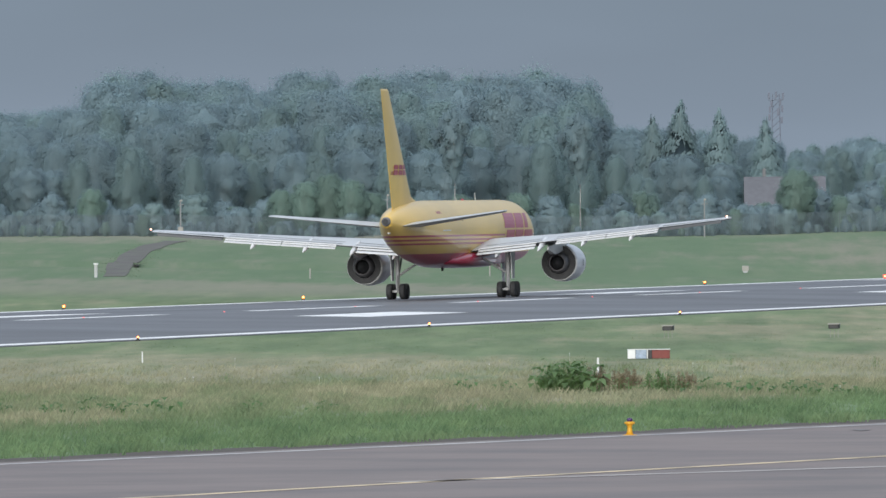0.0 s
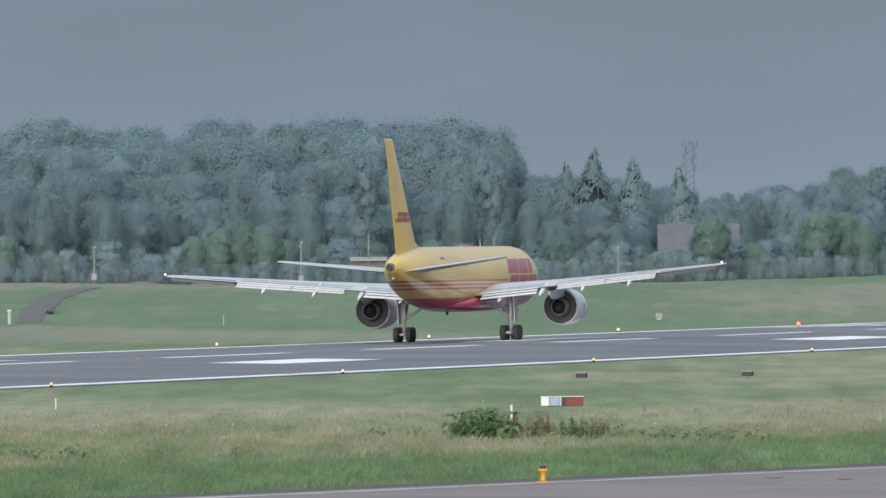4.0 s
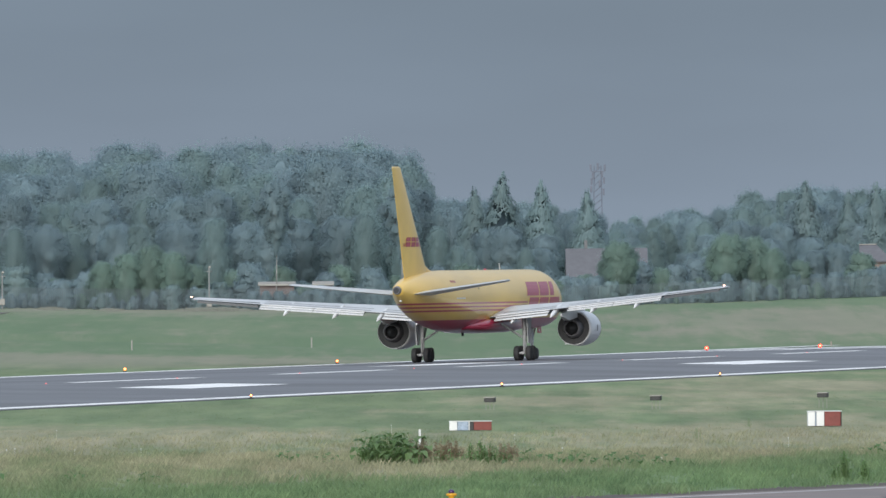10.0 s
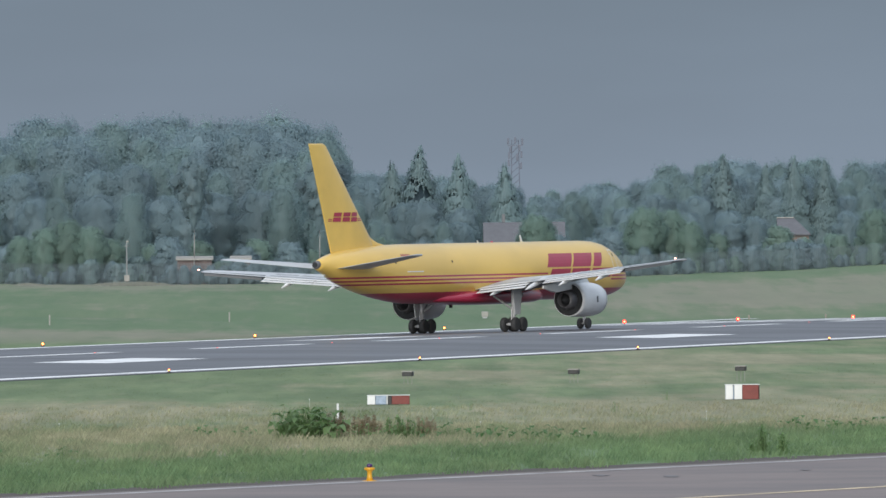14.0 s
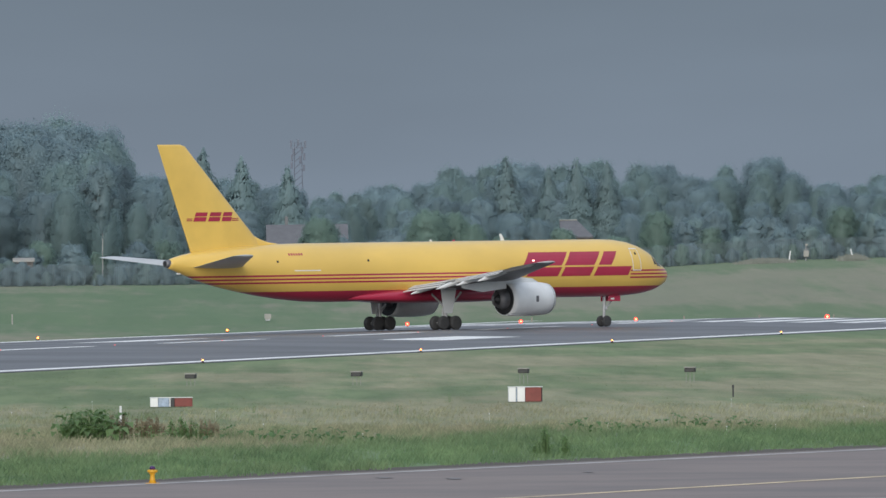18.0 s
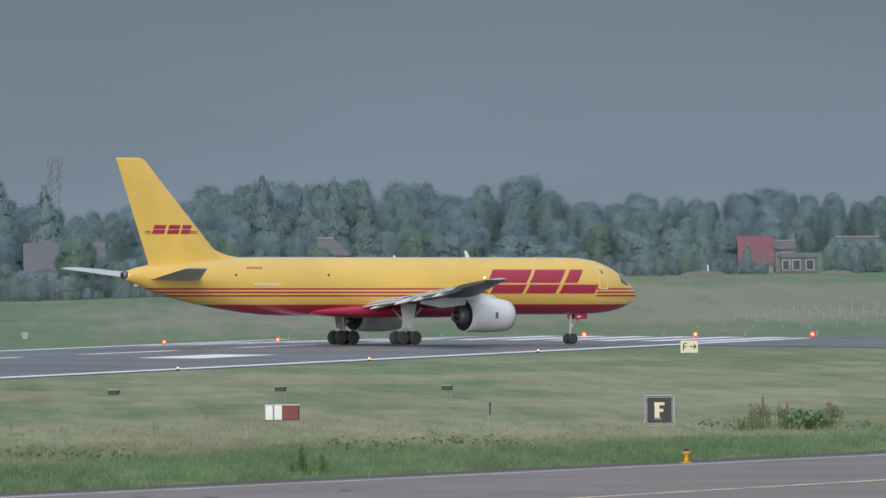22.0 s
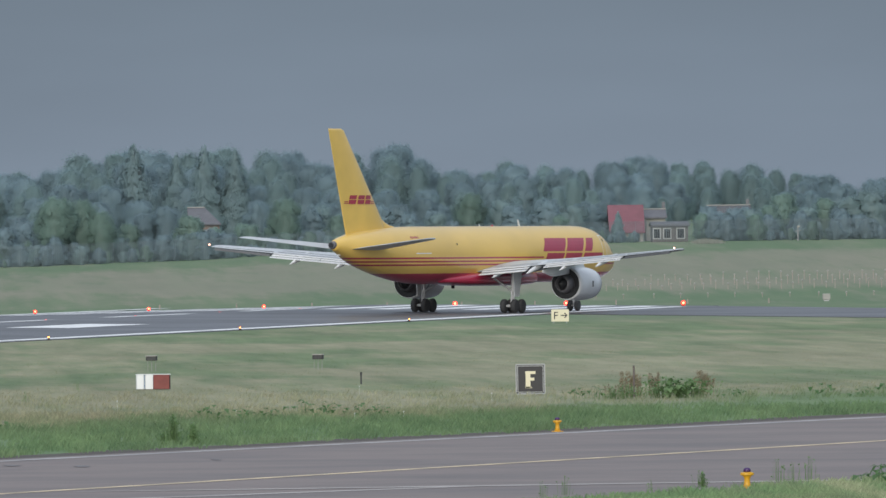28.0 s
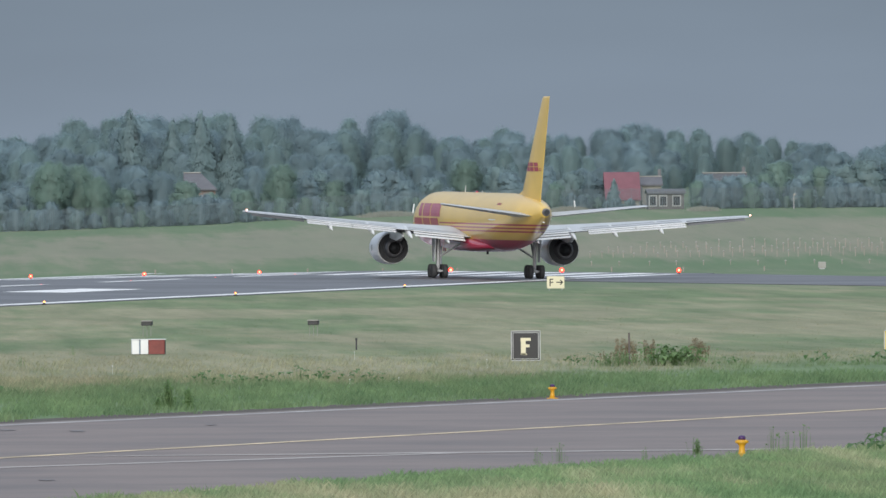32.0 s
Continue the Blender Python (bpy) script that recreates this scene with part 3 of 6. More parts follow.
def body_at(x):
    st = sorted(STATIONS)
    xs = [s[0] for s in st]
    return [float(np.interp(x, xs, [s[i] for s in st])) for i in (1, 2, 3)]


def body_side(x, z):
    """Half-width of the fuselage at x and height z."""
    zt, zb, w = body_at(x)
    c, h = (zt + zb) / 2, (zt - zb) / 2
    k = max(-1.0, min(1.0, (z - c) / h))
    return w * math.sqrt(max(0.0, 1 - k * k))


def livery():
    """Yellow above, red belly, three thin red lines: paint on the fuselage by its own heights."""
    m = mat("livery_paint", YELLOW, 0.3, vary=0.05, scale=0.7, stain=(0.65, 0.43, 0.10), stain_scale=0.22, stain_amount=0.5, coat=0.35, stretch=(0.5, 1, 1))
    t = m.node_tree
    b = t.nodes["Principled BSDF"]
    src = b.inputs["Base Color"].links[0].from_socket
    tc = t.nodes.new("ShaderNodeTexCoord")
    sp = t.nodes.new("ShaderNodeSeparateXYZ")
    t.links.new(tc.outputs["Object"], sp.inputs[0])

    def op(kind, a, b2):
        n = t.nodes.new("ShaderNodeMath")
        n.operation = kind
        for i, v in enumerate((a, b2)):
            if isinstance(v, (int, float)):
                n.inputs[i].default_value = v
            else:
                t.links.new(v, n.inputs[i])
        return n.outputs[0]
    z, x = sp.outputs["Z"], sp.outputs["X"]
    fac = op('LESS_THAN', z, 2.93)
    lines = None
    for c in (4.06, 3.81, 3.56):
        one = op('LESS_THAN', op('ABSOLUTE', op('SUBTRACT', z, c), 0), 0.062)
        lines = one if lines is None else op('MAXIMUM', lines, one)
    # the lines stop where the large mark stands
    gap = op('MULTIPLY', op('GREATER_THAN', x, 9.1), op('LESS_THAN', x, 19.4))
    lines = op('MULTIPLY', lines, op('SUBTRACT', 1.0, gap))
    fac = op('MAXIMUM', fac, lines)
    mx = t.nodes.new("ShaderNodeMix")
    mx.data_type = 'RGBA'
    t.links.new(fac, mx.inputs[0])
    t.links.new(src, mx.inputs[6])
    mx.inputs[7].default_value = (*RED, 1)
    t.links.new(mx.outputs[2], b.inputs["Base Color"])
    return m


M_livery = livery()


def airfoil(n=9):
    """Closed outline, chord 0 (nose) to 1, unit thickness."""
    up = [(0.5 - 0.5 * math.cos(math.pi * i / n)) for i in range(n + 1)]
    th = lambda c: 5 * (0.2969 * math.sqrt(c) - 0.126 * c - 0.3516 * c * c + 0.2843 * c ** 3 - 0.1036 * c ** 4)
    return [(c, th(c)) for c in up] + [(c, -0.7 * th(c)) for c in reversed(up[1:-1])]


def wing_loft(secs, vertical=False):
    """Sections: (span place, leading edge x, chord, height, thickness share, incidence)."""
    rings = []
    for y, le, ch, z, th, inc in secs:
        r = []
        for c, h in airfoil():
            dx, dz = -c * ch, h * th * ch
            ci, si = math.cos(radians(inc)), math.sin(radians(inc))
            px, pz = dx * ci + dz * si, dz * ci - dx * -si
            r.append((le + px, dz, y) if vertical else (le + px, y, z + pz))
        rings.append(r)
    return loft(rings)


def slab(pts_top, thick):
    """A tapering board: four corners on top, thickness below."""
    bm = bmesh.new()
    t = [bm.verts.new(p) for p in pts_top]
    u = [bm.verts.new((p[0], p[1], p[2] - thick)) for p in pts_top]
    n = len(t)
    bm.faces.new(t)
    bm.faces.new(u[::-1])
    for i in range(n):
        bm.faces.new((t[i], u[i], u[(i + 1) % n], t[(i + 1) % n]))
    return bm


def side_patch(corners, side, off=0.014, nx=6, nz=4):
    """A painted shape laid on the fuselage's side: corners (x, z) lower left, lower right, upper right, upper left."""
    (x0, z0), (x1, z1), (x2, z2), (x3, z3) = corners
    verts = []
    for j in range(nz + 1):
        for i in range(nx + 1):
            u, v = i / nx, j / nz
            x = (x0 * (1 - u) + x1 * u) * (1 - v) + (x3 * (1 - u) + x2 * u) * v
            z = (z0 * (1 - u) + z1 * u) * (1 - v) + (z3 * (1 - u) + z2 * u) * v
            verts.append((x, side * (body_side(x, z) + off), z))
    faces = [(j * (nx + 1) + i, j * (nx + 1) + i + 1, (j + 1) * (nx + 1) + i + 1, (j + 1) * (nx + 1) + i) for j in range(nz) for i in range(nx)]
    return verts, faces


def wing_z(y):
    return 3.31 + (abs(y) - 1.9) * 0.087


def wing_le(y):
    y = abs(y)
    return 7.4 - (y - 1.9) * 0.615 if y < 6.5 else 4.57 - (y - 6.5) * 0.585


def wing_te(y):
    y = abs(y)
    return -1.7 if y < 6.5 else -1.7 - (y - 6.5) * 0.248


def wing_top(y, ahead):
    """The wing's upper skin at span y, some metres ahead of the trailing edge: x and height."""
    le, te = wing_le(y), wing_te(y)
    ch = le - te
    c = 1 - ahead / ch
    th = 5 * (0.2969 * math.sqrt(c) - 0.126 * c - 0.3516 * c * c + 0.2843 * c ** 3 - 0.1036 * c ** 4) * (0.135 - 0.03 * min(1, abs(y) / 10)) * ch
    si, ci = math.sin(radians(1.5)), math.cos(radians(1.5))
    return le - c * ch * ci + th * si, wing_z(y) + th * ci - c * ch * si


def build_aircraft():
    A = empty("cargo_aircraft")
    rings = []
    for x, zt, zb, w in STATIONS:
        c, h = (zt + zb) / 2, (zt - zb) / 2
        rings.append([(x, w * math.sin(2 * math.pi * i / 40), c + h * math.cos(2 * math.pi * i / 40)) for i in range(40)])
    part("fuselage", loft(rings), M_livery, A, "yellow fuselage with red belly and three red lines", smooth=True)
    ring = part("exhaust_ring", lathe([(-22.5, 0.33), (-22.8, 0.29), (-23.0, 0.24), (-23.0, 0.2), (-22.9, 0.19), (-22.88, 0.01)], 20, at=(0, 0, 5.03)), M_burnt, A, "dull metal tail exhaust", smooth=True)
    # flat dark disc paints the shade inside the exhaust mouth
    part("exhaust_shade_disc", lathe([(-22.99, 0.19), (-23.005, 0.17), (-23.005, 0.01)], 16, at=(0, 0, 5.03)), M_dark, ring, "dark disc painting the shade of the hole")
    part("tail_lamp", box(0.34, 0.12, 0.1, -21.75, 0, 4.26, bevel=0.02), M_white, A, "small pale tail lamp fairing")
    # belly fairing round the wing roots
    fr = []
    for x, w, zt, zb in ((9.5, 1.2, 2.7, 2.25), (8.0, 1.8, 3.1, 2.02), (5, 1.99, 3.2, 1.95), (0, 2.0, 3.15, 1.95), (-3, 1.9, 2.95, 2.0), (-5.5, 1.3, 2.7, 2.17), (-7.6, 0.5, 2.6, 2.32)):
        c, h = (zt + zb) / 2, (zt - zb) / 2
        r = []
        for i in range(20):
            a = 2 * math.pi * i / 20
            r.append((x, w * math.copysign(abs(math.cos(a)) ** 0.6, math.cos(a)), c + h * math.copysign(abs(math.sin(a)) ** 0.6, math.sin(a))))
        fr.append(r)
    part("belly_fairing", loft(fr), M_livery, A, smooth=True)
    # fin and rudder
    fin = [(5.2, -13.7, 6.8, 0, 0.10, 0), (6.0, -14.1, 6.6, 0, 0.10, 0), (6.9, -14.68, 6.37, 0, 0.10, 0), (13.35, -21.0, 2.52, 0, 0.10, 0), (13.5, -21.45, 2.12, 0, 0.07, 0)]
    fin = [(z, le, ch, 0, th, 0) for z, le, ch, _, th, _ in fin]
    part("fin", wing_loft(fin, True), M_yellow, A, smooth=True)
    part("dorsal_fillet", wing_loft([(6.1, -11.9, 5.5, 0, 0.05, 0), (6.36, -12.6, 5.0, 0, 0.05, 0), (6.47, -13.4, 4.2, 0, 0.05, 0), (6.68, -14.15, 3.2, 0, 0.06, 0), (7.1, -15.1, 2.0, 0, 0.07, 0)], True), M_yellow, A, smooth=True)
    for side in (-1, 1):
        secs = [(side * y, le, ch, z, 0.10, 0) for y, le, ch, z in ((0.5, -16.4, 4.6, 4.72), (1.2, -16.8, 4.3, 4.8), (7.35, -20.9, 2.0, 5.52), (7.6, -21.3, 1.55, 5.55))]
        part("tailplane", wing_loft(secs), M_wing, A, "light grey tailplane", smooth=True)
        # marks on fin and fuselage, drawn as plain slanted shapes
        def fin_shape(x0, x1, z0, z1, slant):
            fv = []
            for x, z in ((x0, z0), (x1, z0), (x1 + slant, z1), (x0 + slant, z1)):
                le = -14.68 - (z - 6.9) * 0.98
                ch = 6.37 - (z - 6.9) * 0.597
                c = max(0.02, min(0.98, (le - x) / ch))
                th = 0.5 * (0.2969 * math.sqrt(c) - 0.126 * c - 0.3516 * c * c + 0.2843 * c ** 3 - 0.1036 * c ** 4) * ch
                fv.append((x, side * (th * (1.0 if side > 0 else 0.72) + 0.03), z))
            part("fin_mark", mesh_from("fin_mark", fv, [(0, 1, 2, 3)], [M_red]), None, A, "red slanted bar on the fin")
        for x0, x1 in ((-20.3, -19.25), (-19.0, -18.0), (-17.8, -16.95)):
            fin_shape(x0, x1, 8.38, 8.66, 0.12)
            fin_shape(x0 - 0.12, x1 - 0.1, 8.02, 8.32, 0.12)
        for z in (8.05, 8.17):
            fin_shape(-21.0, -20.5, z, z + 0.06, 0.0)
            fin_shape(-16.95, -16.3, z, z + 0.06, 0.0)
        def add(c, **kw):
            v, f = side_patch(c, side, **kw)
            part("side_mark", mesh_from("side_mark", v, f, [M_red]), None, A, "red slanted block on the side")
        # large mark: slanted blocks in two rows with a slit between them
        for x0, x1 in ((9.0, 12.7), (13.0, 15.85), (16.25, 17.5)):
            add(((x0 - 0.05, 4.5), (x1 - 0.05, 4.5), (x1 + 0.75, 5.48), (x0 + 0.75, 5.48)))
        for x0, x1 in ((9.3, 12.3), (12.6, 15.4), (15.75, 19.12)):
            add(((x0, 3.72), (x1, 3.72), (x1 + 0.4, 4.38), (x0 + 0.4, 4.38)))
        # crew door outline
        ov, of = [], []
        for c in (((19.6, 4.05), (19.66, 4.05), (19.66, 5.68), (19.6, 5.68)), ((20.42, 4.05), (20.48, 4.05), (20.48, 5.68), (20.42, 5.68)), ((19.6, 5.62), (20.48, 5.62), (20.48, 5.68), (19.6, 5.68)), ((19.6, 4.05), (20.48, 4.05), (20.48, 4.11), (19.6, 4.11))):
            v, f = side_patch(c, side, off=0.02, nx=2, nz=6)
            k = len(ov)
            ov += v
            of += [tuple(i + k for i in q) for q in f]
        door = part("crew_door", mesh_from("crew_door", ov, of, [M_white]), None, A, "pale outline of the crew door")
        dv, df = side_patch(((20.0, 5.2), (20.15, 5.2), (20.15, 5.4), (20.0, 5.4)), side, off=0.02, nx=1, nz=1)
        part("door_window", mesh_from("door_window", dv, df, [M_glass_dark]), None, door)
        # windscreen panes
        for x0, x1, zb_, zt_ in ((23.15, 22.82, 4.3, 4.66), (22.78, 22.42, 4.36, 4.98), (22.38, 22.08, 4.48, 5.06)):
            dv, df = side_patch(((x1, zb_), (x0, zb_), (x0 - 0.1, zt_ - 0.08), (x1 + 0.02, zt_)), side, off=0.016, nx=3, nz=3)
            part("windscreen_pane", mesh_from("windscreen_pane", dv, df, [M_glass_dark]), None, A, "dark cockpit window")
        # registration as plain bars, pale stencil line, small vents
        rv, rf = [], []
        for i in range(6):
            x = -12.75 + 0.23 * i
            v, f = side_patch(((x, 5.5), (x + 0.15, 5.5), (x + 0.15, 5.66), (x, 5.66)), side, off=0.012, nx=1, nz=1)
            k = len(rv)
            rv += v
            rf += [tuple(j + k for j in q) for q in f]
        part("registration_bars", mesh_from("registration_bars", rv, rf, [M_red]), None, A)
        dv, df = side_patch(((-12.5, 4.38), (-10.1, 4.38), (-10.1, 4.45), (-12.5, 4.45)), side, off=0.012, nx=6, nz=1)
        part("stencil_line", mesh_from("stencil_line", dv, df, [M_white]), None, A)
        for x in (-14.0, -5.65):
            dv, df = side_patch(((x, 5.0), (x + 0.18, 5.0), (x + 0.18, 5.15), (x, 5.15)), side, off=0.012, nx=1, nz=1)
            part("vent", mesh_from("vent", dv, df, [M_dark]), None, A)
        # wing
        ys = (1.0, 1.9, 4.2, 6.5, 10, 14.3, 17.5, 18.8, 19.03)
        secs = []
        for y in ys:
            le, te = wing_le(y), wing_te(y)
            ch = (le - te) * (1.0 if y < 18 else 0.97)
            if y > 18.9:
                le, ch = le - 0.35, ch * 0.75
            secs.append((side * y, le, ch, wing_z(y), 0.135 - 0.03 * min(1, y / 10), 1.5))
        wing = part("wing", wing_loft(secs), M_wing, A, "light grey swept wing, shade painted beneath", smooth=True)
        wing.data.materials.append(M_wing_shade)
        # downward faces take a darker grey: shade painted into the colour
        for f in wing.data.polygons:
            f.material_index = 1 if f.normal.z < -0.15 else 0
        # dark aileron and leading edge slats
        part("aileron", slab([(wing_te(14.5) + 0.55, side * 14.5, wing_z(14.5) + 0.02), (wing_te(18.6) + 0.4, side * 18.6, wing_z(18.6) + 0.0), (wing_te(18.6) - 0.1, side * 18.6, wing_z(18.6) - 0.14), (wing_te(14.5) - 0.1, side * 14.5, wing_z(14.5) - 0.2)], 0.14), M_wing_dark, wing, "dark grey aileron")
        for y0, y1, n in ((2.3, 6.2, 4), (7.0, 14.2, 7)):
            for back in (0.5, 1.35):
                strip_v, strip_f = [], []
                for i in range(n + 1):
                    y = y0 + (y1 - y0) * i / n
                    for a in (back, back + 0.16):
                        x, z = wing_top(y, a)
                        strip_v.append((x, side * y, z + 0.014))
                strip_f = [(2 * i, 2 * i + 1, 2 * i + 3, 2 * i + 2) for i in range(n)]
                part("spoiler_gap", mesh_from("spoiler_gap", strip_v, strip_f, [M_wing_dark]), None, wing, "dark gap along the spoilers")
        # three rows of lowered flap vanes, each in segments
        for y0, y1 in ((2.1, 5.9), (7.3, 10.7), (10.75, 14.3)):
            for k, (aft, drop, ch, thick) in enumerate(((0.14, 0.13, 0.24, 0.035), (0.42, 0.27, 0.34, 0.045), (0.82, 0.45, 0.44, 0.045))):
                sc = 1.0 if y0 < 6 else 0.74
                p = []
                for y, da in ((y0, 0), (y1, 0), (y1, 1), (y0, 1)):
                    p.append((wing_te(y) + 0.25 - sc * (aft + da * ch * 0.86), side * y, wing_z(y) + 0.02 - sc * (drop + da * ch * 0.22)))
                part("flap", slab(p, thick), M_flap, wing, "white lowered flap segment")
            # dark sheet behind the vanes paints the shade in their gaps
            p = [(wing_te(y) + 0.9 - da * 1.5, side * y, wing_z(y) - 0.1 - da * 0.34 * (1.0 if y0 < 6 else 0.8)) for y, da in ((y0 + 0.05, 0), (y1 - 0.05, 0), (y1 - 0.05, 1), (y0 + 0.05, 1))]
            part("flap_gap_shade", slab(p, 0.05), M_wing_dark, wing, "dark sheet painting the shade in the flap gaps")
        for y in (9.2, 12.5, 6.2, 3.4):
            sc = 1.0 if y < 6 else 0.8
            bm = lathe([(2.4, 0.02), (1.6, 0.14), (0.4, 0.19), (-0.7, 0.14), (-1.5, 0.02)], 10)
            bmesh.ops.transform(bm, verts=bm.verts, matrix=Matrix.Translation((wing_te(y) + 0.1, side * y, wing_z(y) - 0.42 * sc - 0.05)) @ pose(0, 0, 0, 0, -14, 0))
            part("flap_track_fairing", bm, M_flap, wing, smooth=True)
        part("wingtip_lamp", lathe([(-0.1, 0.02), (-0.06, 0.052), (0.06, 0.052), (0.1, 0.02)], 10, at=(-4.85, side * 19.0, 4.91)), M_tip, A, "bright wingtip lamp")
        # engine
        ey, ez = side * 6.47, 2.15
        nac = part("nacelle", lathe([(7.05, 0.92), (7.2, 1.0), (7.1, 1.1), (6.5, 1.19), (5.6, 1.235), (4.5, 1.235), (3.6, 1.2), (3.1, 1.15), (3.12, 1.13), (3.2, 1.13)], 32, at=(0, ey, ez)), M_nacelle, A, "light grey engine cowling", smooth=True)
        part("intake_lip", lathe([(6.98, 1.13), (7.16, 1.06), (7.24, 0.99), (7.1, 0.91), (6.9, 0.88)], 32, at=(0, ey, ez)), M_metal, nac, "bare metal lip", smooth=True)
        part("fan", lathe([(6.6, 0.05), (6.45, 0.32), (6.3, 0.36), (6.3, 0.95)], 24, at=(0, ey, ez)), M_dark, nac, smooth=True)
        part("bypass_duct", lathe([(3.13, 1.128), (3.6, 1.09), (3.65, 0.65)], 28, at=(0, ey, ez)), M_dark, nac)
        part("core_nozzle", lathe([(3.7, 0.76), (3.1, 0.74), (2.8, 0.67), (2.4, 0.52), (2.42, 0.48), (2.9, 0.5)], 28, at=(0, ey, ez)), M_burnt, nac, "dull metal exhaust nozzle", smooth=True)
        part("exhaust_plug", lathe([(2.85, 0.49), (2.6, 0.36), (2.4, 0.24), (2.2, 0.02)], 16, at=(0, ey, ez)), M_dark, nac, smooth=True)
        dv = [(x, ey + sg * 1.24, ez + 0.2 + dz) for sg in (side,) for x, dz in ((5.15, -0.42), (5.4, -0.42), (5.4, 0.02), (5.15, 0.02))]
        part("cowl_mark", mesh_from("cowl_mark", dv, [(0, 1, 2, 3)], [M_burnt]), None, nac)
        py = []
        for x, zt_, zb_, w in ((6.3, 3.36, 3.2, 0.08), (5.6, 3.62, 3.1, 0.3), (4.4, 3.72, 3.0, 0.34), (3.0, 3.66, 2.9, 0.3), (1.0, 3.4, 2.7, 0.2), (-0.8, 3.2, 3.0, 0.05)):
            py.append([(x, ey + w, zt_), (x, ey - w, zt_), (x, ey - w, zb_), (x, ey + w, zb_)])
        part("pylon", loft(py), M_nacelle, A)
        # main landing gear
        gy = side * 3.66
        part("gear_strut", rod((0, gy, 3.1), (0, gy, 0.55), 0.17, 0.13, 12), M_gear, A, "grey oleo strut")
        part("side_brace", rod((0.1, gy, 1.5), (0.2, gy - side * 1.75, 2.6), 0.08), M_gear, A)
        part("drag_brace", rod((0.1, gy, 1.3), (1.5, gy, 2.7), 0.07), M_gear, A)
        part("torque_link", rod((-0.25, gy, 1.6), (-0.3, gy, 0.7), 0.06), M_gear, A)
        db = bmesh.new()
        dp = [(0.75, 3.0), (-0.7, 3.0), (-0.42, 1.2), (0.36, 1.2)]
        lo = [[db.verts.new((x, gy + side * (0.3 + o), z)) for x, z in dp] for o in (0, 0.06)]
        db.faces.new(lo[0])
        db.faces.new(lo[1][::-1])
        for i in range(4):
            db.faces.new((lo[0][i], lo[1][i], lo[1][(i + 1) % 4], lo[0][(i + 1) % 4]))
        part("gear_door", db, M_wing, A, "grey tapered leg door")
        part("bogie_beam", box(1.5, 0.22, 0.2, 0, gy, 0.42, bevel=0.03), M_gear, A)
    # nose gear
    part("nose_strut", rod((18.35, 0, 2.4), (18.29, 0, 0.4), 0.12, 0.1, 12), M_gear, A, "grey nose leg")
    part("nose_drag_brace", rod((18.3, 0, 1.2), (19.6, 0, 2.35), 0.06), M_gear, A)
    for side in (-1, 1):
        nd = part("nose_gear_door", box(1.15, 0.05, 0.42, 18.95, side * 0.42, 1.84, bevel=0.01), M_red, A, "red nose gear door")
        part("door_bars", box(0.32, 0.02, 0.13, 18.75, side * 0.455, 1.96), M_white, nd)
    part("taxi_lamp", lathe([(18.42, 0.02), (18.5, 0.1), (18.56, 0.1)], 10, at=(0, 0, 1.3)), M_metal, A)
    # aerials and beacon
    part("aerial", wing_loft([(6.3, 8.9, 0.42, 0, 0.08, 0), (6.85, 8.55, 0.22, 0, 0.08, 0)], True), M_white, A)
    part("aerial", wing_loft([(6.3, 2.0, 0.3, 0, 0.08, 0), (6.5, 1.9, 0.2, 0, 0.08, 0)], True), M_white, A)
    part("beacon", lathe([(0, 0.12), (0.1, 0.1), (0.16, 0.02)], 10, 'Z', at=(4.0, 0, 6.32)), M_red, A)
    part("belly_drain", box(0.35, 0.1, 0.22, -2.0, 0.3, 1.78), M_dark, A)
    # wheels on turning axles
    axles = []
    for name, x, y, r, half, w in (("main_axle", 0.57, 3.66, 0.51, 0.43, 0.36), ("main_axle", -0.57, 3.66, 0.51, 0.43, 0.36), ("main_axle", 0.57, -3.66, 0.51, 0.43, 0.36), ("main_axle", -0.57, -3.66, 0.51, 0.43, 0.36), ("nose_axle", 18.29, 0.0, 0.4, 0.3, 0.27)):
        ax = part(name, rod((0, -half, 0), (0, half, 0), 0.08), M_gear, A)
        for s in (-1, 1):
            bm = lathe([(s * half - w / 2, r * 0.62), (s * half - w * 0.48, r * 0.86), (s * half - w * 0.34, r * 0.97), (s * half - w * 0.1, r), (s * half + w * 0.1, r), (s * half + w * 0.34, r * 0.97), (s * half + w * 0.48, r * 0.86), (s * half + w / 2, r * 0.62)], 24, 'Y')
            part("tyre", bm, M_tyre, ax, "black tyre", smooth=True)
            bm = lathe([(s * half - w * 0.44, 0.06), (s * half - w * 0.42, r * 0.5), (s * half - w * 0.46, r * 0.62), (s * half + w * 0.46, r * 0.62), (s * half + w * 0.42, r * 0.5), (s * half + w * 0.44, 0.06)], 16, 'Y')
            part("rim", bm, M_gear, ax, "grey wheel rim")
        axles.append((ax, x, y, r))
    tagged(A, "yellow twin-engine cargo jet with red belly, flaps lowered, on the runway", "airplane")
    return A, axles


M_tip = glow("wingtip_glow", (1.0, 0.5, 0.38), 5.0)
aircraft, axles = build_aircraft()


def flight_pose(x, y, heading, bank_):
    h = radians(heading)
    zm = crown(to_rw(x, y)[1])
    zn = crown(to_rw(x + 18.29 * math.sin(h), y + 18.29 * math.cos(h))[1])
    nose_down = math.degrees(math.asin((zm - zn) / 18.29))
    return pose(x, y, zm + 0.012, 0, 0, 90 - heading) @ pose(0, 0, 0, bank_, nose_down, 0)


# ---- lamps of the runway ----
M_amber = glow("amber_glow", (1.0, 0.21, 0.02), 2.2)
M_red_glow = glow("red_glow", (1.0, 0.03, 0.022), 3.0)
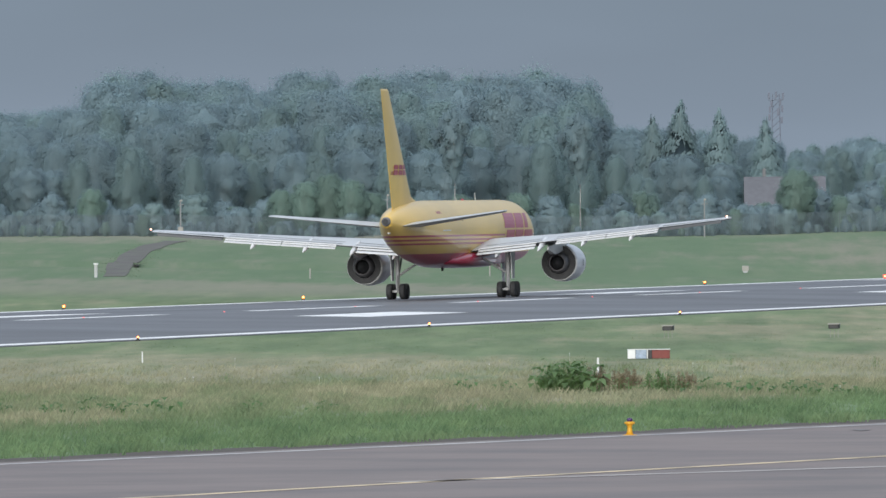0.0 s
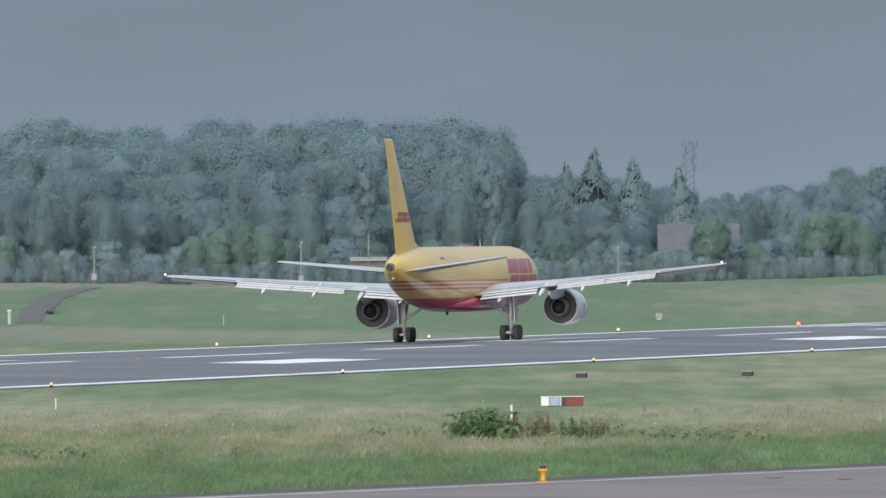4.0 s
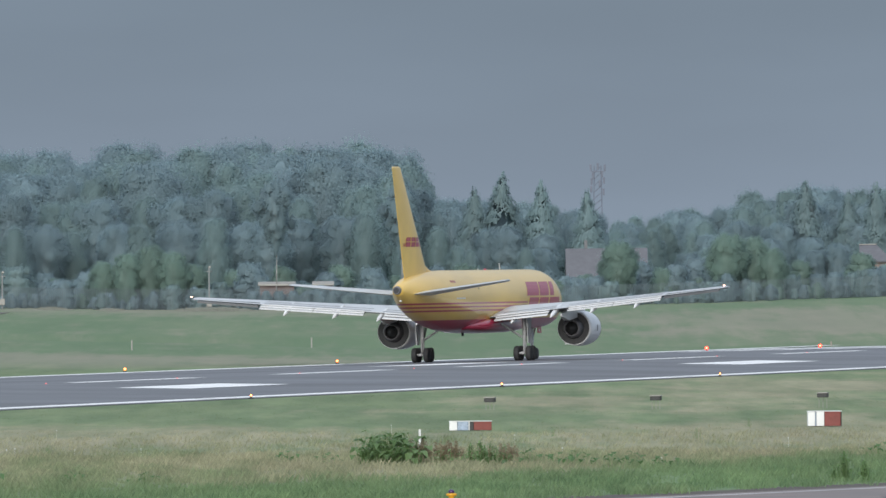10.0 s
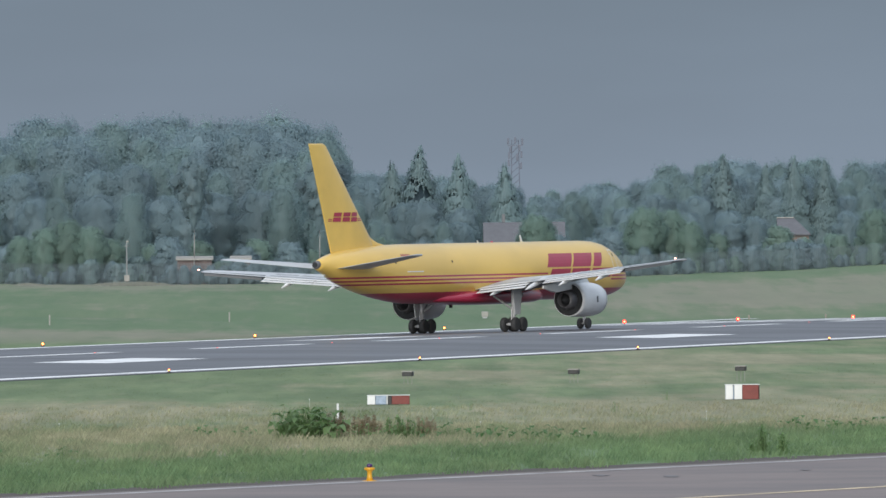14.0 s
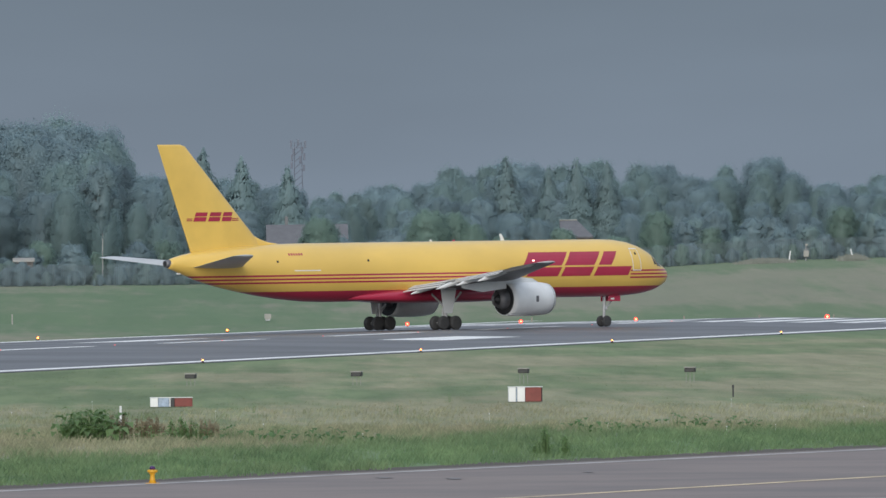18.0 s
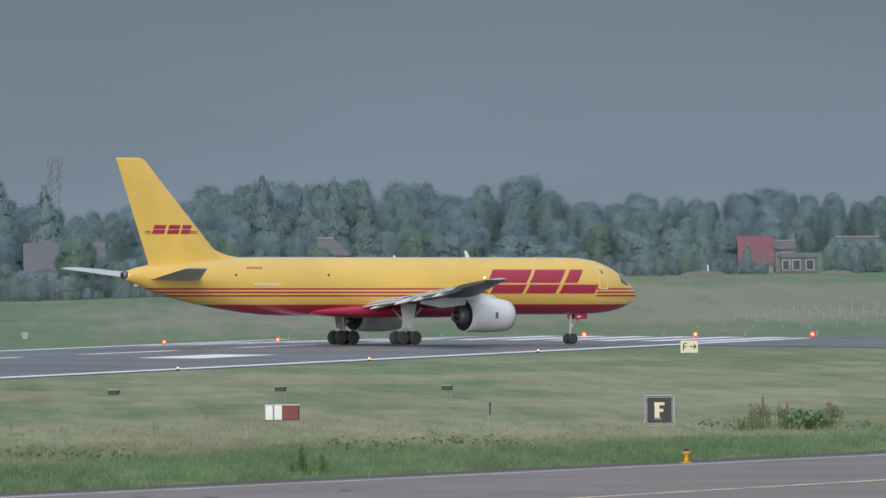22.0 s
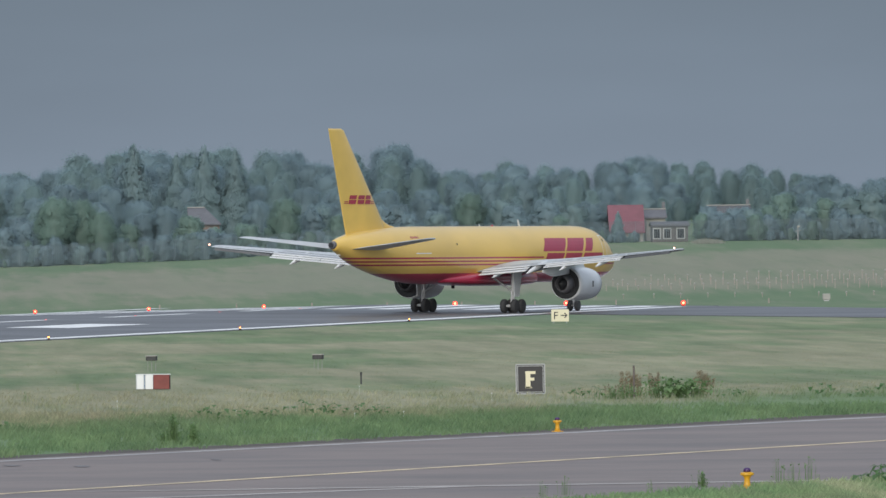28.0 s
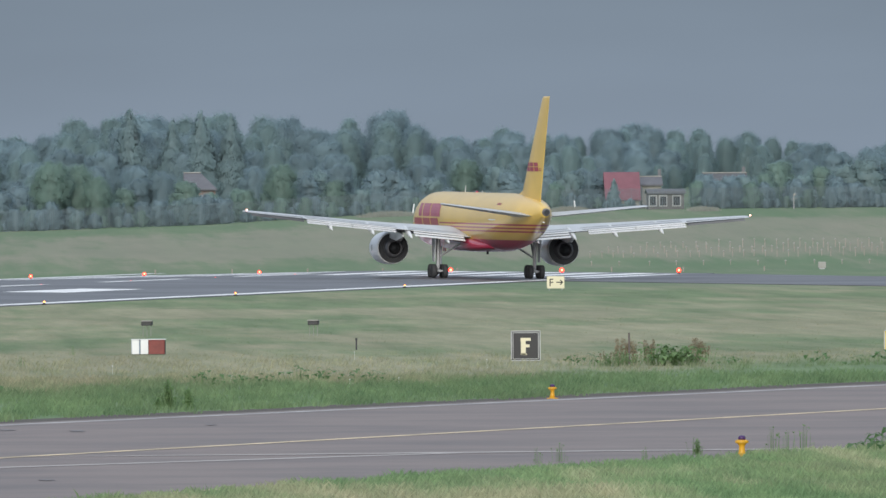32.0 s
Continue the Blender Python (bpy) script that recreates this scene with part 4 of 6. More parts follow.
M_red_dim = glow("dim_red_glow", (0.9, 0.12, 0.11), 0.9)
M_amber_hot = glow("amber_glare", (1.0, 0.6, 0.16), 7.0)
M_red_hot = glow("red_glare", (1.0, 0.22, 0.10), 7.0)


def edge_lamp(material, hot, name, label, k=1.0):
    L = empty(name)
    part("base", lathe([(0, 0.13), (0.05, 0.13), (0.07, 0.06), (0.16, 0.05)], 10, 'Z'), M_dark, L)
    part("lens", lathe([(0.12, 0.06 * k), (0.12 + 0.05 * k, 0.095 * k), (0.12 + 0.14 * k, 0.095 * k), (0.12 + 0.19 * k, 0.04 * k)], 12, 'Z'), material, L, "glowing lens")
    # glowing ball on the camera's side imitates the bright core of glare
    glare_core = lathe([(-0.055 * k, 0.008 * k), (-0.035 * k, 0.042 * k), (0.0, 0.055 * k), (0.035 * k, 0.042 * k), (0.055 * k, 0.008 * k)], 10, 'Z', at=(0, -0.075 * k, 0.12 + 0.095 * k))
    part("glare_core", glare_core, hot, L, "bright glare core on the lens, towards the camera", smooth=True)
    return tagged(L, label, "runway light", "runway edge lights")


for q, k, words in ((Q_NEAR, 0.62, "small lit amber runway edge lamp beside the edge line"), (Q_FAR, 0.92, "lit amber runway edge lamp at the runway's far side")):
    first = edge_lamp(M_amber, M_amber_hot, "runway_edge_lamp", words, k)
    for i in range(-2, 7):
        m = pose(*rw(60 * i, q), 0.0)
        if i == -2:
            first.matrix_basis = m
        else:
            copy_thing(first, m)
# end lamp lenses are oversized to stand in for the glare's halo
for k, places in ((1.4, ((0.01906, 1126), (0.0268, 1137), (0.03465, 1142))), (1.8, ((0.0477, 1143), (0.0553, 1141), (0.0633, 1138)))):
    first = edge_lamp(M_red_glow, M_red_hot, "runway_end_lamp", "lit red runway end lamp in a row across the end" if k > 1.5 else "small lit red lamp at the runway's far edge", k)
    for i, (a, y) in enumerate(places):
        m = pose(a * y, y, crown(to_rw(a * y, y)[1]) * 0.45)
        if i == 0:
            first.matrix_basis = m
        else:
            copy_thing(first, m)

# ---- treeline ----
TREE_Y = 1480.0


def leaves(rng, lobes, count, size):
    """Loose sprays of leaf clumps filling some lobes: (centre, radii)."""
    verts, faces, normals = [], [], []
    top, foot = max(c[2] for c, _ in lobes), min(c[2] for c, _ in lobes)
    mid = Vector((0, 0, foot + 0.45 * (top - foot)))
    vol = [r[0] * r[2] for _, r in lobes]
    tot = sum(vol)
    for (c, r), v in zip(lobes, vol):
        for _ in range(max(6, int(count * v / tot))):
            d = Vector((rng.gauss(0, 1), rng.gauss(0, 1), rng.gauss(0, 1))).normalized()
            k = 0.55 + 0.48 * rng.random() + 0.42 * rng.random() ** 4
            p = Vector((c[0] + d.x * r[0] * k, c[1] + d.y * r[1] * k, c[2] + d.z * r[2] * k))
            n = (d + Vector((rng.uniform(-1, 1), rng.uniform(-1, 1), rng.uniform(-0.7, 1.0))) * 0.6).normalized()
            soft = (d * 0.14 + (p - mid).normalized() * 0.86 + n * 0.1)
            soft = Vector((soft.x, soft.y, soft.z * 0.2 + 0.1)).normalized()
            if n.dot(soft) < 0:
                n = -n
            a = n.orthogonal().normalized()
            b = n.cross(a)
            s = size * rng.uniform(0.5, 1.3)
            th = rng.uniform(0, 6.28)
            u, w = a * math.cos(th) + b * math.sin(th), b * math.cos(th) - a * math.sin(th)
            k0 = len(verts)
            tri = [p - u * s * 0.8, p + u * s * 0.6 - w * s * 0.62, p + u * s * 0.6 + w * s * 0.62]
            if (tri[1] - tri[0]).cross(tri[2] - tri[0]).dot(n) < 0:
                tri.reverse()
            verts += [tuple(q) for q in tri]
            normals += [tuple(soft)] * 3
            faces.append((k0, k0 + 1, k0 + 2))
    return verts, faces, normals


def heart(rng, lobes, share):
    """The dense inside of the crown: knobbly masses well within the sprays."""
    verts, faces, normals = [], [], []
    top, foot = max(c[2] for c, _ in lobes), min(c[2] for c, _ in lobes)
    mid = Vector((0, 0, foot + 0.45 * (top - foot)))
    for c, r in lobes:
        k0 = len(verts)
        nu, nv = 13, 9
        for j in range(nv + 1):
            for i in range(nu):
                a, b = 2 * math.pi * (i + 0.5 * (j % 2)) / nu, math.pi * j / nv
                k = share * rng.uniform(0.68, 1.2)
                d = Vector((math.sin(b) * math.cos(a), math.sin(b) * math.sin(a), math.cos(b)))
                verts.append((c[0] + r[0] * k * d.x, c[1] + r[1] * k * d.y, c[2] + r[2] * k * d.z))
                q = d * 0.1 + (Vector(verts[-1]) - mid).normalized() * 0.9
                normals.append(tuple(Vector((q.x, q.y, q.z * 0.2 + 0.1)).normalized()))
        for j in range(nv):
            for i in range(nu):
                faces.append((k0 + j * nu + i, k0 + (j + 1) * nu + i, k0 + (j + 1) * nu + (i + 1) % nu, k0 + j * nu + (i + 1) % nu))
    return verts, faces, normals


def broadleaf(seed, h, spread, leaf, trunk_mat, count=62000, low=0.25, size=0.085, peak=0.6, lobes_n=38, stem=0.017, round_top=0.5, fill=0.8):
    """A tree: tapered trunk, limbs, and a crown of sprays inside an egg-shaped outline, widest at peak."""
    rng = random.Random(seed)
    T = empty("tree")
    bm = rod((0, 0, -0.5), (0.02 * h, 0, h * 0.8), stem * h, stem * 0.35 * h, 8)
    lobes = []
    for i in range(lobes_n):
        z = low + (0.93 - low) * (i + rng.uniform(0, 1)) / lobes_n
        wide = (z - low) / max(0.05, peak - low) if z < peak else ((1.0 - z) / (1.0 - peak)) ** round_top
        a = rng.uniform(0, 6.28)
        r = spread * (0.15 + 0.85 * max(0.0, wide) ** 0.7) * rng.uniform(0.3, 0.82)
        c = (r * math.cos(a), r * math.sin(a), z * h)
        rod((0, 0, max(0.12, z - 0.1) * h), (c[0] * 0.9, c[1] * 0.9, c[2]), 0.006 * h, 0.002 * h, 5, bm)
        rr = spread * rng.uniform(0.18, 0.36) * math.sqrt(38 / lobes_n) * (0.55 + 0.45 * max(0.0, min(1.0, wide)))
        lobes.append((c, (rr, rr, rr * rng.uniform(0.8, 1.5))))
    for _ in range(5):
        rr = spread * rng.uniform(0.1, 0.17)
        lobes.append(((rng.uniform(-0.16, 0.16) * spread, rng.uniform(-0.16, 0.16) * spread, rng.uniform(0.86, 0.95) * h), (rr, rr, rr * 1.2)))
    part("trunk", bm, trunk_mat, T)
    # the dense middle of the crown: broad overlapping masses, so that no hole goes deep
    core = []
    for i in range(5):
        z = low + (0.9 - low) * (i + 0.5) / 5
        wide = (z - low) / max(0.05, peak - low) if z < peak else ((1.0 - z) / (1.0 - peak)) ** round_top
        rr = spread * (0.15 + 0.85 * max(0.0, wide) ** 0.7) * fill
        core.append(((rng.uniform(-0.1, 0.1) * spread, rng.uniform(-0.1, 0.1) * spread, z * h), (rr, rr, 0.17 * h)))
    v, f, n = leaves(rng, lobes + core, count, size)
    for inner, share in ((lobes, 0.56), (core, 0.74)):
        v2, f2, n2 = heart(rng, inner, share)
        k = len(v)
        v, f, n = v + v2, f + [tuple(i + k for i in q) for q in f2], n + n2
    me = mesh_from("crown", v, f, [leaf], smooth=True)
    me.normals_split_custom_set_from_vertices(n)
    part("crown", me, None, T)
    return T


def conifer(seed, h, spread, count=36000):
    """A spruce: straight trunk, ragged drooping sprays that narrow to a point, dense within."""
    rng = random.Random(seed)
    T = empty("conifer")
    part("trunk", rod((0, 0, -0.5), (0, 0, h * 0.9), 0.018 * h, 0.004 * h, 8), M_trunk, T)
    verts, faces, normals = [], [], []
    boughs = [(rng.uniform(0.03, 0.97), rng.uniform(0, 6.28), rng.uniform(0.75, 1.2)) for _ in range(150)]
    for z, a, reach in boughs:
        r1 = spread * (0.02 + 0.98 * (1.0 - z) ** 0.8) * reach
        for _ in range(max(20, int(count / 75 * (1.0 - z) ** 1.2))):
            u = rng.uniform(0.35, 1.0)
            aa = a + rng.gauss(0, 0.26)
            p = Vector((u * r1 * math.cos(aa), u * r1 * math.sin(aa), z * h + rng.gauss(0, 0.022) * h - 0.22 * u * r1))
            d = Vector((0.45 * math.cos(aa), 0.45 * math.sin(aa), -1.0)).normalized()
            w = Vector((-math.sin(aa), math.cos(aa), rng.uniform(-0.4, 0.4))).normalized()
            s = 0.13 * rng.uniform(0.6, 1.3)
            k0 = len(verts)
            verts += [tuple(p + d * s), tuple(p - d * s * 0.7 + w * s * 0.6), tuple(p - d * s * 0.7 - w * s * 0.6)]
            out = Vector((math.cos(aa), math.sin(aa), 0.35)).normalized()
            va, vb, vc = (Vector(verts[k0 + i]) for i in range(3))
            faces.append((k0, k0 + 1, k0 + 2) if (vb - va).cross(vc - va).dot(out) > 0 else (k0 + 2, k0 + 1, k0))
            normals += [tuple(out)] * 3
    k0 = len(verts)
    for i in range(12):   # dense inside
        a = 6.2832 * i / 12
        verts.append((0.7 * spread * math.cos(a), 0.7 * spread * math.sin(a), 0.02 * h))
        normals.append((math.cos(a), math.sin(a), 0.35))
    verts.append((0, 0, 0.97 * h))
    normals.append((0, -1, 0.3))
    faces += [(k0 + i, k0 + (i + 1) % 12, k0 + 12) for i in range(12)]
    me = mesh_from("crown", verts, faces, [M_needle_hazed], smooth=True)
    me.normals_split_custom_set_from_vertices(normals)
    part("crown", me, None, T)
    return T


# tops of the wood against the sky: sideways angle, metres above the airfield at the treeline
SKY = [(-0.045, 14.2), (-0.041, 15.2), (-0.0385, 15.1), (-0.0362, 16.1), (-0.0335, 18.8), (-0.0315, 19.0), (-0.029, 17.9), (-0.0255, 18.1), (-0.023, 17.4), (-0.0205, 18.7), (-0.0180, 18.4), (-0.0142, 19.2), (-0.0131, 19.4), (-0.0112, 18.3), (-0.0085, 18.6),
       (-0.0069, 19.2), (-0.0046, 19.8), (-0.0033, 19.2), (-0.0023, 17.2), (-0.0015, 18.0), (0.0, 16.6), (0.0008, 13.8), (0.0023, 13.5), (0.0051, 13.6), (0.0066, 12.8), (0.009, 12.6), (0.011, 12.2), (0.0128, 11.4), (0.0148, 11.2), (0.0165, 12.0), (0.02, 12.6), (0.0215, 13.6), (0.0238, 13.5), (0.026, 14.5), (0.0285, 13.4), (0.031, 14.2),
       (0.034, 13.9), (0.037, 13.4), (0.0395, 12.6), (0.0418, 14.6), (0.044, 14.5), (0.046, 12.3), (0.048, 11.6), (0.05, 11.3), (0.0512, 13.2), (0.053, 12.0), (0.0548, 12.2), (0.058, 12.2), (0.0595, 12.9), (0.061, 12.6), (0.063, 12.7), (0.065, 12.1), (0.067, 12.1), (0.0685, 12.2), (0.07, 11.4), (0.072, 11.2), (0.0745, 10.4), (0.078, 11.0), (0.085, 11.2)]


def skyline(a):
    return float(np.interp(a, [p[0] for p in SKY], [p[1] for p in SKY]))


tree_kinds = [broadleaf(11, 10, 3.3, M_leaf_dark_hazed, M_trunk, low=0.1), broadleaf(12, 10, 2.5, M_leaf_mid_hazed, M_birch, low=0.22, peak=0.55, round_top=0.7, stem=0.01), broadleaf(13, 10, 3.7, M_leaf_dark_hazed, M_trunk, low=0.08, peak=0.65), broadleaf(14, 10, 2.6, M_leaf_mid_hazed, M_trunk, low=0.12, peak=0.45, round_top=0.9), broadleaf(15, 10, 4.0, M_leaf_light_hazed, M_trunk, low=0.06, lobes_n=90, size=0.11)]
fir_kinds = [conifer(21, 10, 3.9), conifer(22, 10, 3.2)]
for k, T in enumerate(tree_kinds):
    tagged(T, ("dense dark-green broadleaf tree in the wood" if k in (0, 2) else "pale-stemmed birch with open grey-green crown" if k == 1 else "slender mid-green tree in the wood" if k == 3 else "round light-green willow at the wood's edge"), "tree", "trees of the wood")
for T in fir_kinds:
    tagged(T, "dark pointed spruce standing in the wood", "conifer", "trees of the wood")
used = set()


def plant(T, x, y, h, turn):
    z = height(x, y)
    m = Matrix.LocRotScale((x, y, z), Euler((0, 0, turn)), None)
    k = h / 10.0
    if T.name not in used:
        used.add(T.name)
        T.matrix_basis = m @ Matrix.Diagonal((k, k, k, 1))
    else:
        c = copy_thing(T, m)
        c.scale = (k, k, k)


# houses stand free of trees in front: sideways angles and depth
CLEAR = [(0.0090, 0.0132, 1444), (0.0302, 0.0320, 1444), (0.0578, 0.0612, 1432), (0.0608, 0.0642, 1420), (0.0655, 0.0688, 1446)]


def hidden(a, y, margin=0.0008):
    return any(a0 - margin < a < a1 + margin and y < yy for a0, a1, yy in CLEAR)


rng = random.Random(5)
bush_kinds = [broadleaf(31, 10, 6.2, M_leaf_dark_hazed, M_trunk, low=0.0, size=0.26, count=9000, lobes_n=40, peak=0.22, round_top=0.55), broadleaf(32, 10, 5.6, M_leaf_light_hazed, M_trunk, low=0.0, size=0.26, count=9000, lobes_n=40, peak=0.22, round_top=0.55), broadleaf(33, 10, 6.8, M_leaf_mid_hazed, M_trunk, low=0.0, size=0.26, count=9000, lobes_n=40, peak=0.22, round_top=0.55)]
for T, w in zip(bush_kinds, ("dark-green shrub behind the perimeter fence", "light-green rounded shrub behind the fence", "spreading green shrub at the wood's foot")):
    T.name = "shrub"
    tagged(T, w, "shrub", "shrubs along the wood")
for row, (y, step, frac) in enumerate(((1411, 0.00062, 0.0), (1424, 0.001, 0.0), (1440, 0.0023, 0.55), (1456, 0.0023, 0.72), (1476, 0.0022, 0.88), (1500, 0.0021, 0.97), (1530, 0.0022, 1.0))):
    a = -0.047
    while a < 0.086:
        aa = a + rng.uniform(-0.4, 0.4) * step
        yy = y + rng.uniform(-6, 6)
        a += step
        if row >= 2 and hidden(aa, yy) or row == 1 and 0.0575 < aa < 0.0645 or row == 0 and 0.0604 < aa < 0.0642:
            continue
        top = EYE.z + (skyline(aa) - EYE.z) * yy / TREE_Y
        x = aa * yy
        if row < 2:
            T = rng.choice([bush_kinds[0], bush_kinds[2], bush_kinds[0], bush_kinds[1]])
            low_here = 0.0575 < aa < 0.061
            h = rng.uniform(0.8, 1.2) if low_here else (rng.uniform(2.3, 3.0) if aa < 0.04 else rng.uniform(2.4, 3.3) if aa > 0.065 else rng.uniform(1.7, 2.3)) if hidden(aa, yy, 0.0004) else rng.uniform(0.8, 2.1) * (1.0 + 0.35 * math.sin(aa * 700)) if row == 0 else rng.uniform(2.2, 4.6)
        else:
            h = max(2.5, (top - height(x, yy)) * frac * rng.uniform(0.93, 1.04))
            T = rng.choice(tree_kinds[:4])
        plant(T, x, yy, h, rng.uniform(0, 6.28))
for aa, z, t_ in ((0.00518, 15.6, 0), (0.00785, 14.8, 1), (0.00331, 14.2, 1), (0.0110, 13.9, 1), (0.0259, 14.6, 0), (0.0307, 14.3, 0), (0.0328, 14.0, 1), (0.0288, 13.6, 1)):
    yy = 1456
    plant(fir_kinds[t_], aa * yy, yy, EYE.z + (z - EYE.z) * yy / 1434 - height(aa * yy, yy), 0.5 + aa * 400)
# round willows that stand out before the wood
for aa, yy, h, k in ((0.0131, 1412, 6.2, 1), (0.0205, 1414, 6.6, 1), (0.0222, 1416, 6.2, 1), (0.0236, 1415, 5.0, 1), (-0.0158, 1414, 4.4, 1), (-0.0172, 1413, 5.6, 1), (-0.0188, 1414, 6.2, 1), (-0.0204, 1413, 5.4, 1), (-0.022, 1414, 4.6, 1), (0.0362, 1416, 5.4, 1), (0.0402, 1424, 5.0, 2), (0.0488, 1416, 5.0, 1), (-0.035, 1414, 4.5, 1)):
    plant(tree_kinds[4] if k == 1 else tree_kinds[2], aa * yy, yy, h, aa * 900)
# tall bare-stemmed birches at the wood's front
birch = tagged(broadleaf(41, 10, 2.0, M_leaf_dark_hazed, M_birch, low=0.5, peak=0.72, count=18000, size=0.08, stem=0.006, fill=0.45), "tall birch with a bare pale stem and high crown", "tree", "trees of the wood")
for aa, h in ((-0.01024, 12.5), (-0.00167, 12.0)):
    plant(birch, aa * 1413, 1413, h, aa * 700)
for aa in (-0.0118, -0.0109, -0.01, -0.0091, -0.0082, -0.0073, -0.0064):
    plant(bush_kinds[0], aa * 1406, 1406, 1.75, aa * 5000)
plant(fir_kinds[0], 0.0589 * 1412, 1412, 3.0, 1.0)
for aa, h in ((0.0265, 4.6), (0.0281, 5.2)):
    plant(tree_kinds[2], aa * 1428, 1428, h, aa * 3000)


# ---- sight lines to the bank ----
def sight(a, e):
    """Where a line of sight with sideways angle a and fall e meets the ground."""
    y = 700.0
    while y < 1600 and EYE.z + e * y > height(a * y, y):
        y += 1.0
    lo, hi = y - 1.0, y
    for _ in range(12):
        y = (lo + hi) / 2
        if EYE.z + e * y > height(a * y, y):
            lo = y
        else:
            hi = y
    return a * y, y, height(a * y, y)


M_plaster = mat("pale_plaster", (0.36, 0.35, 0.32), 0.85, vary=0.12, scale=1.5)


# ---- perimeter fence ----
def fence():
    F = empty("perimeter_fence")
    xs = [a * FENCE_Y for a in np.arange(-0.047, 0.086, 0.0021)]
    me = mesh_from("post", *(lambda b: ([tuple(v.co) for v in b.verts], [tuple(v.index for v in f.verts) for f in b.faces]))(rod_indexed((0, 0, -0.3), (0, 0, 2.05), 0.02)), [M_fence])
    for x in xs:
        p = new("post", me)
        p.parent = F
        p.location = (x, FENCE_Y, height(x, FENCE_Y))
    verts, faces = [], []
    def bar(p, q, r):
        p, q = Vector(p), Vector(q)
        d = (q - p).normalized()
        u = d.orthogonal().normalized() * r
        w = d.cross(u)
        k = len(verts)
        for c in (p, q):
            verts.extend([tuple(c + u), tuple(c - u * 0.5 + w * 0.87), tuple(c - u * 0.5 - w * 0.87)])
        faces.extend([(k, k + 1, k + 4, k + 3), (k + 1, k + 2, k + 5, k + 4), (k + 2, k, k + 3, k + 5)])
    for x0, x1 in zip(xs, xs[1:]):
        z0, z1 = height(x0, FENCE_Y), height(x1, FENCE_Y)
        for i in range(22):
            bar((x0, FENCE_Y, z0 + 0.1 + 0.09 * i), (x1, FENCE_Y, z1 + 0.1 + 0.09 * i), 0.012)
        for i in range(14):
            t = i / 14
            x, z = x0 + (x1 - x0) * t, z0 + (z1 - z0) * t
            bar((x, FENCE_Y, z + 0.05), (x, FENCE_Y, z + 2.0), 0.011)
    w = part("wire_mesh", mesh_from("wire_mesh", verts, faces, [M_fence]), None, F, "grey wire mesh")
    return tagged(F, "long grey wire mesh perimeter fence on thin posts", "fence")


def rod_indexed(a, b, r):
    bm = rod(a, b, r, seg=6)
    bm.verts.index_update()
    return bm


fence()


def lamp_post(x, y, z0, z1, boxy):
    P = empty("camera_post", pose(x, y, height(x, y)))
    h = z1 - height(x, y)
    part("pole", rod((0, 0, -0.2), (0, 0, h), 0.08, 0.06, 8), M_post, P)
    part("head", box(0.24, 0.22, 0.18, 0.06, 0, h, bevel=0.03), M_plaster, P, "pale camera housing")
    part("arm", rod((-0.25, 0, h - 0.35), (0.3, 0, h - 0.3), 0.04), M_post, P)
    if boxy:
        part("cabinet", box(0.5, 0.4, 0.6, 0, -0.25, 0.35, bevel=0.03), M_plaster, P, "pale cabinet on the pole")
    return tagged(P, "pale security camera post beside the perimeter fence", "post", "posts along the fence")


for a, z1, bx in ((-0.0289, 6.15, True), (-0.0148, 6.5, True), (0.0068, 5.85, False), (0.0463, 5.6, True), (0.0712, 5.7, False)):
    lamp_post(a * 1396, 1396, 0, z1, bx)

# ---- houses beyond the fence ----
# roof grey shifted to blue so that it carries the haze
M_roof_grey = mat("grey_roof_hazed", (0.128, 0.131, 0.143), 0.75, vary=0.15, scale=1.5, stain=(0.11, 0.115, 0.125))
M_chimney = mat("grey_render", (0.17, 0.175, 0.18), 0.85, vary=0.15, scale=2.0)
M_roof_dark = mat("dark_roof", (0.10, 0.105, 0.11), 0.7, vary=0.15, scale=1.5)
M_roof_red = mat("red_roof", (0.20, 0.082, 0.10), 0.7, vary=0.15, scale=1.0, stain=(0.155, 0.072, 0.085))
M_brick = mat("pinkish_brick", (0.27, 0.215, 0.19), 0.85, vary=0.2, scale=3.0, stain=(0.23, 0.19, 0.175))
M_shed_wood = mat("grey_boards", (0.17, 0.16, 0.155), 0.85, vary=0.2, scale=2.0)
M_hut = mat("brown_boards", (0.18, 0.145, 0.14), 0.85, vary=0.2, scale=2.0)
M_pane = mat("house_glass", (0.04, 0.045, 0.05), 0.15, vary=0.1)


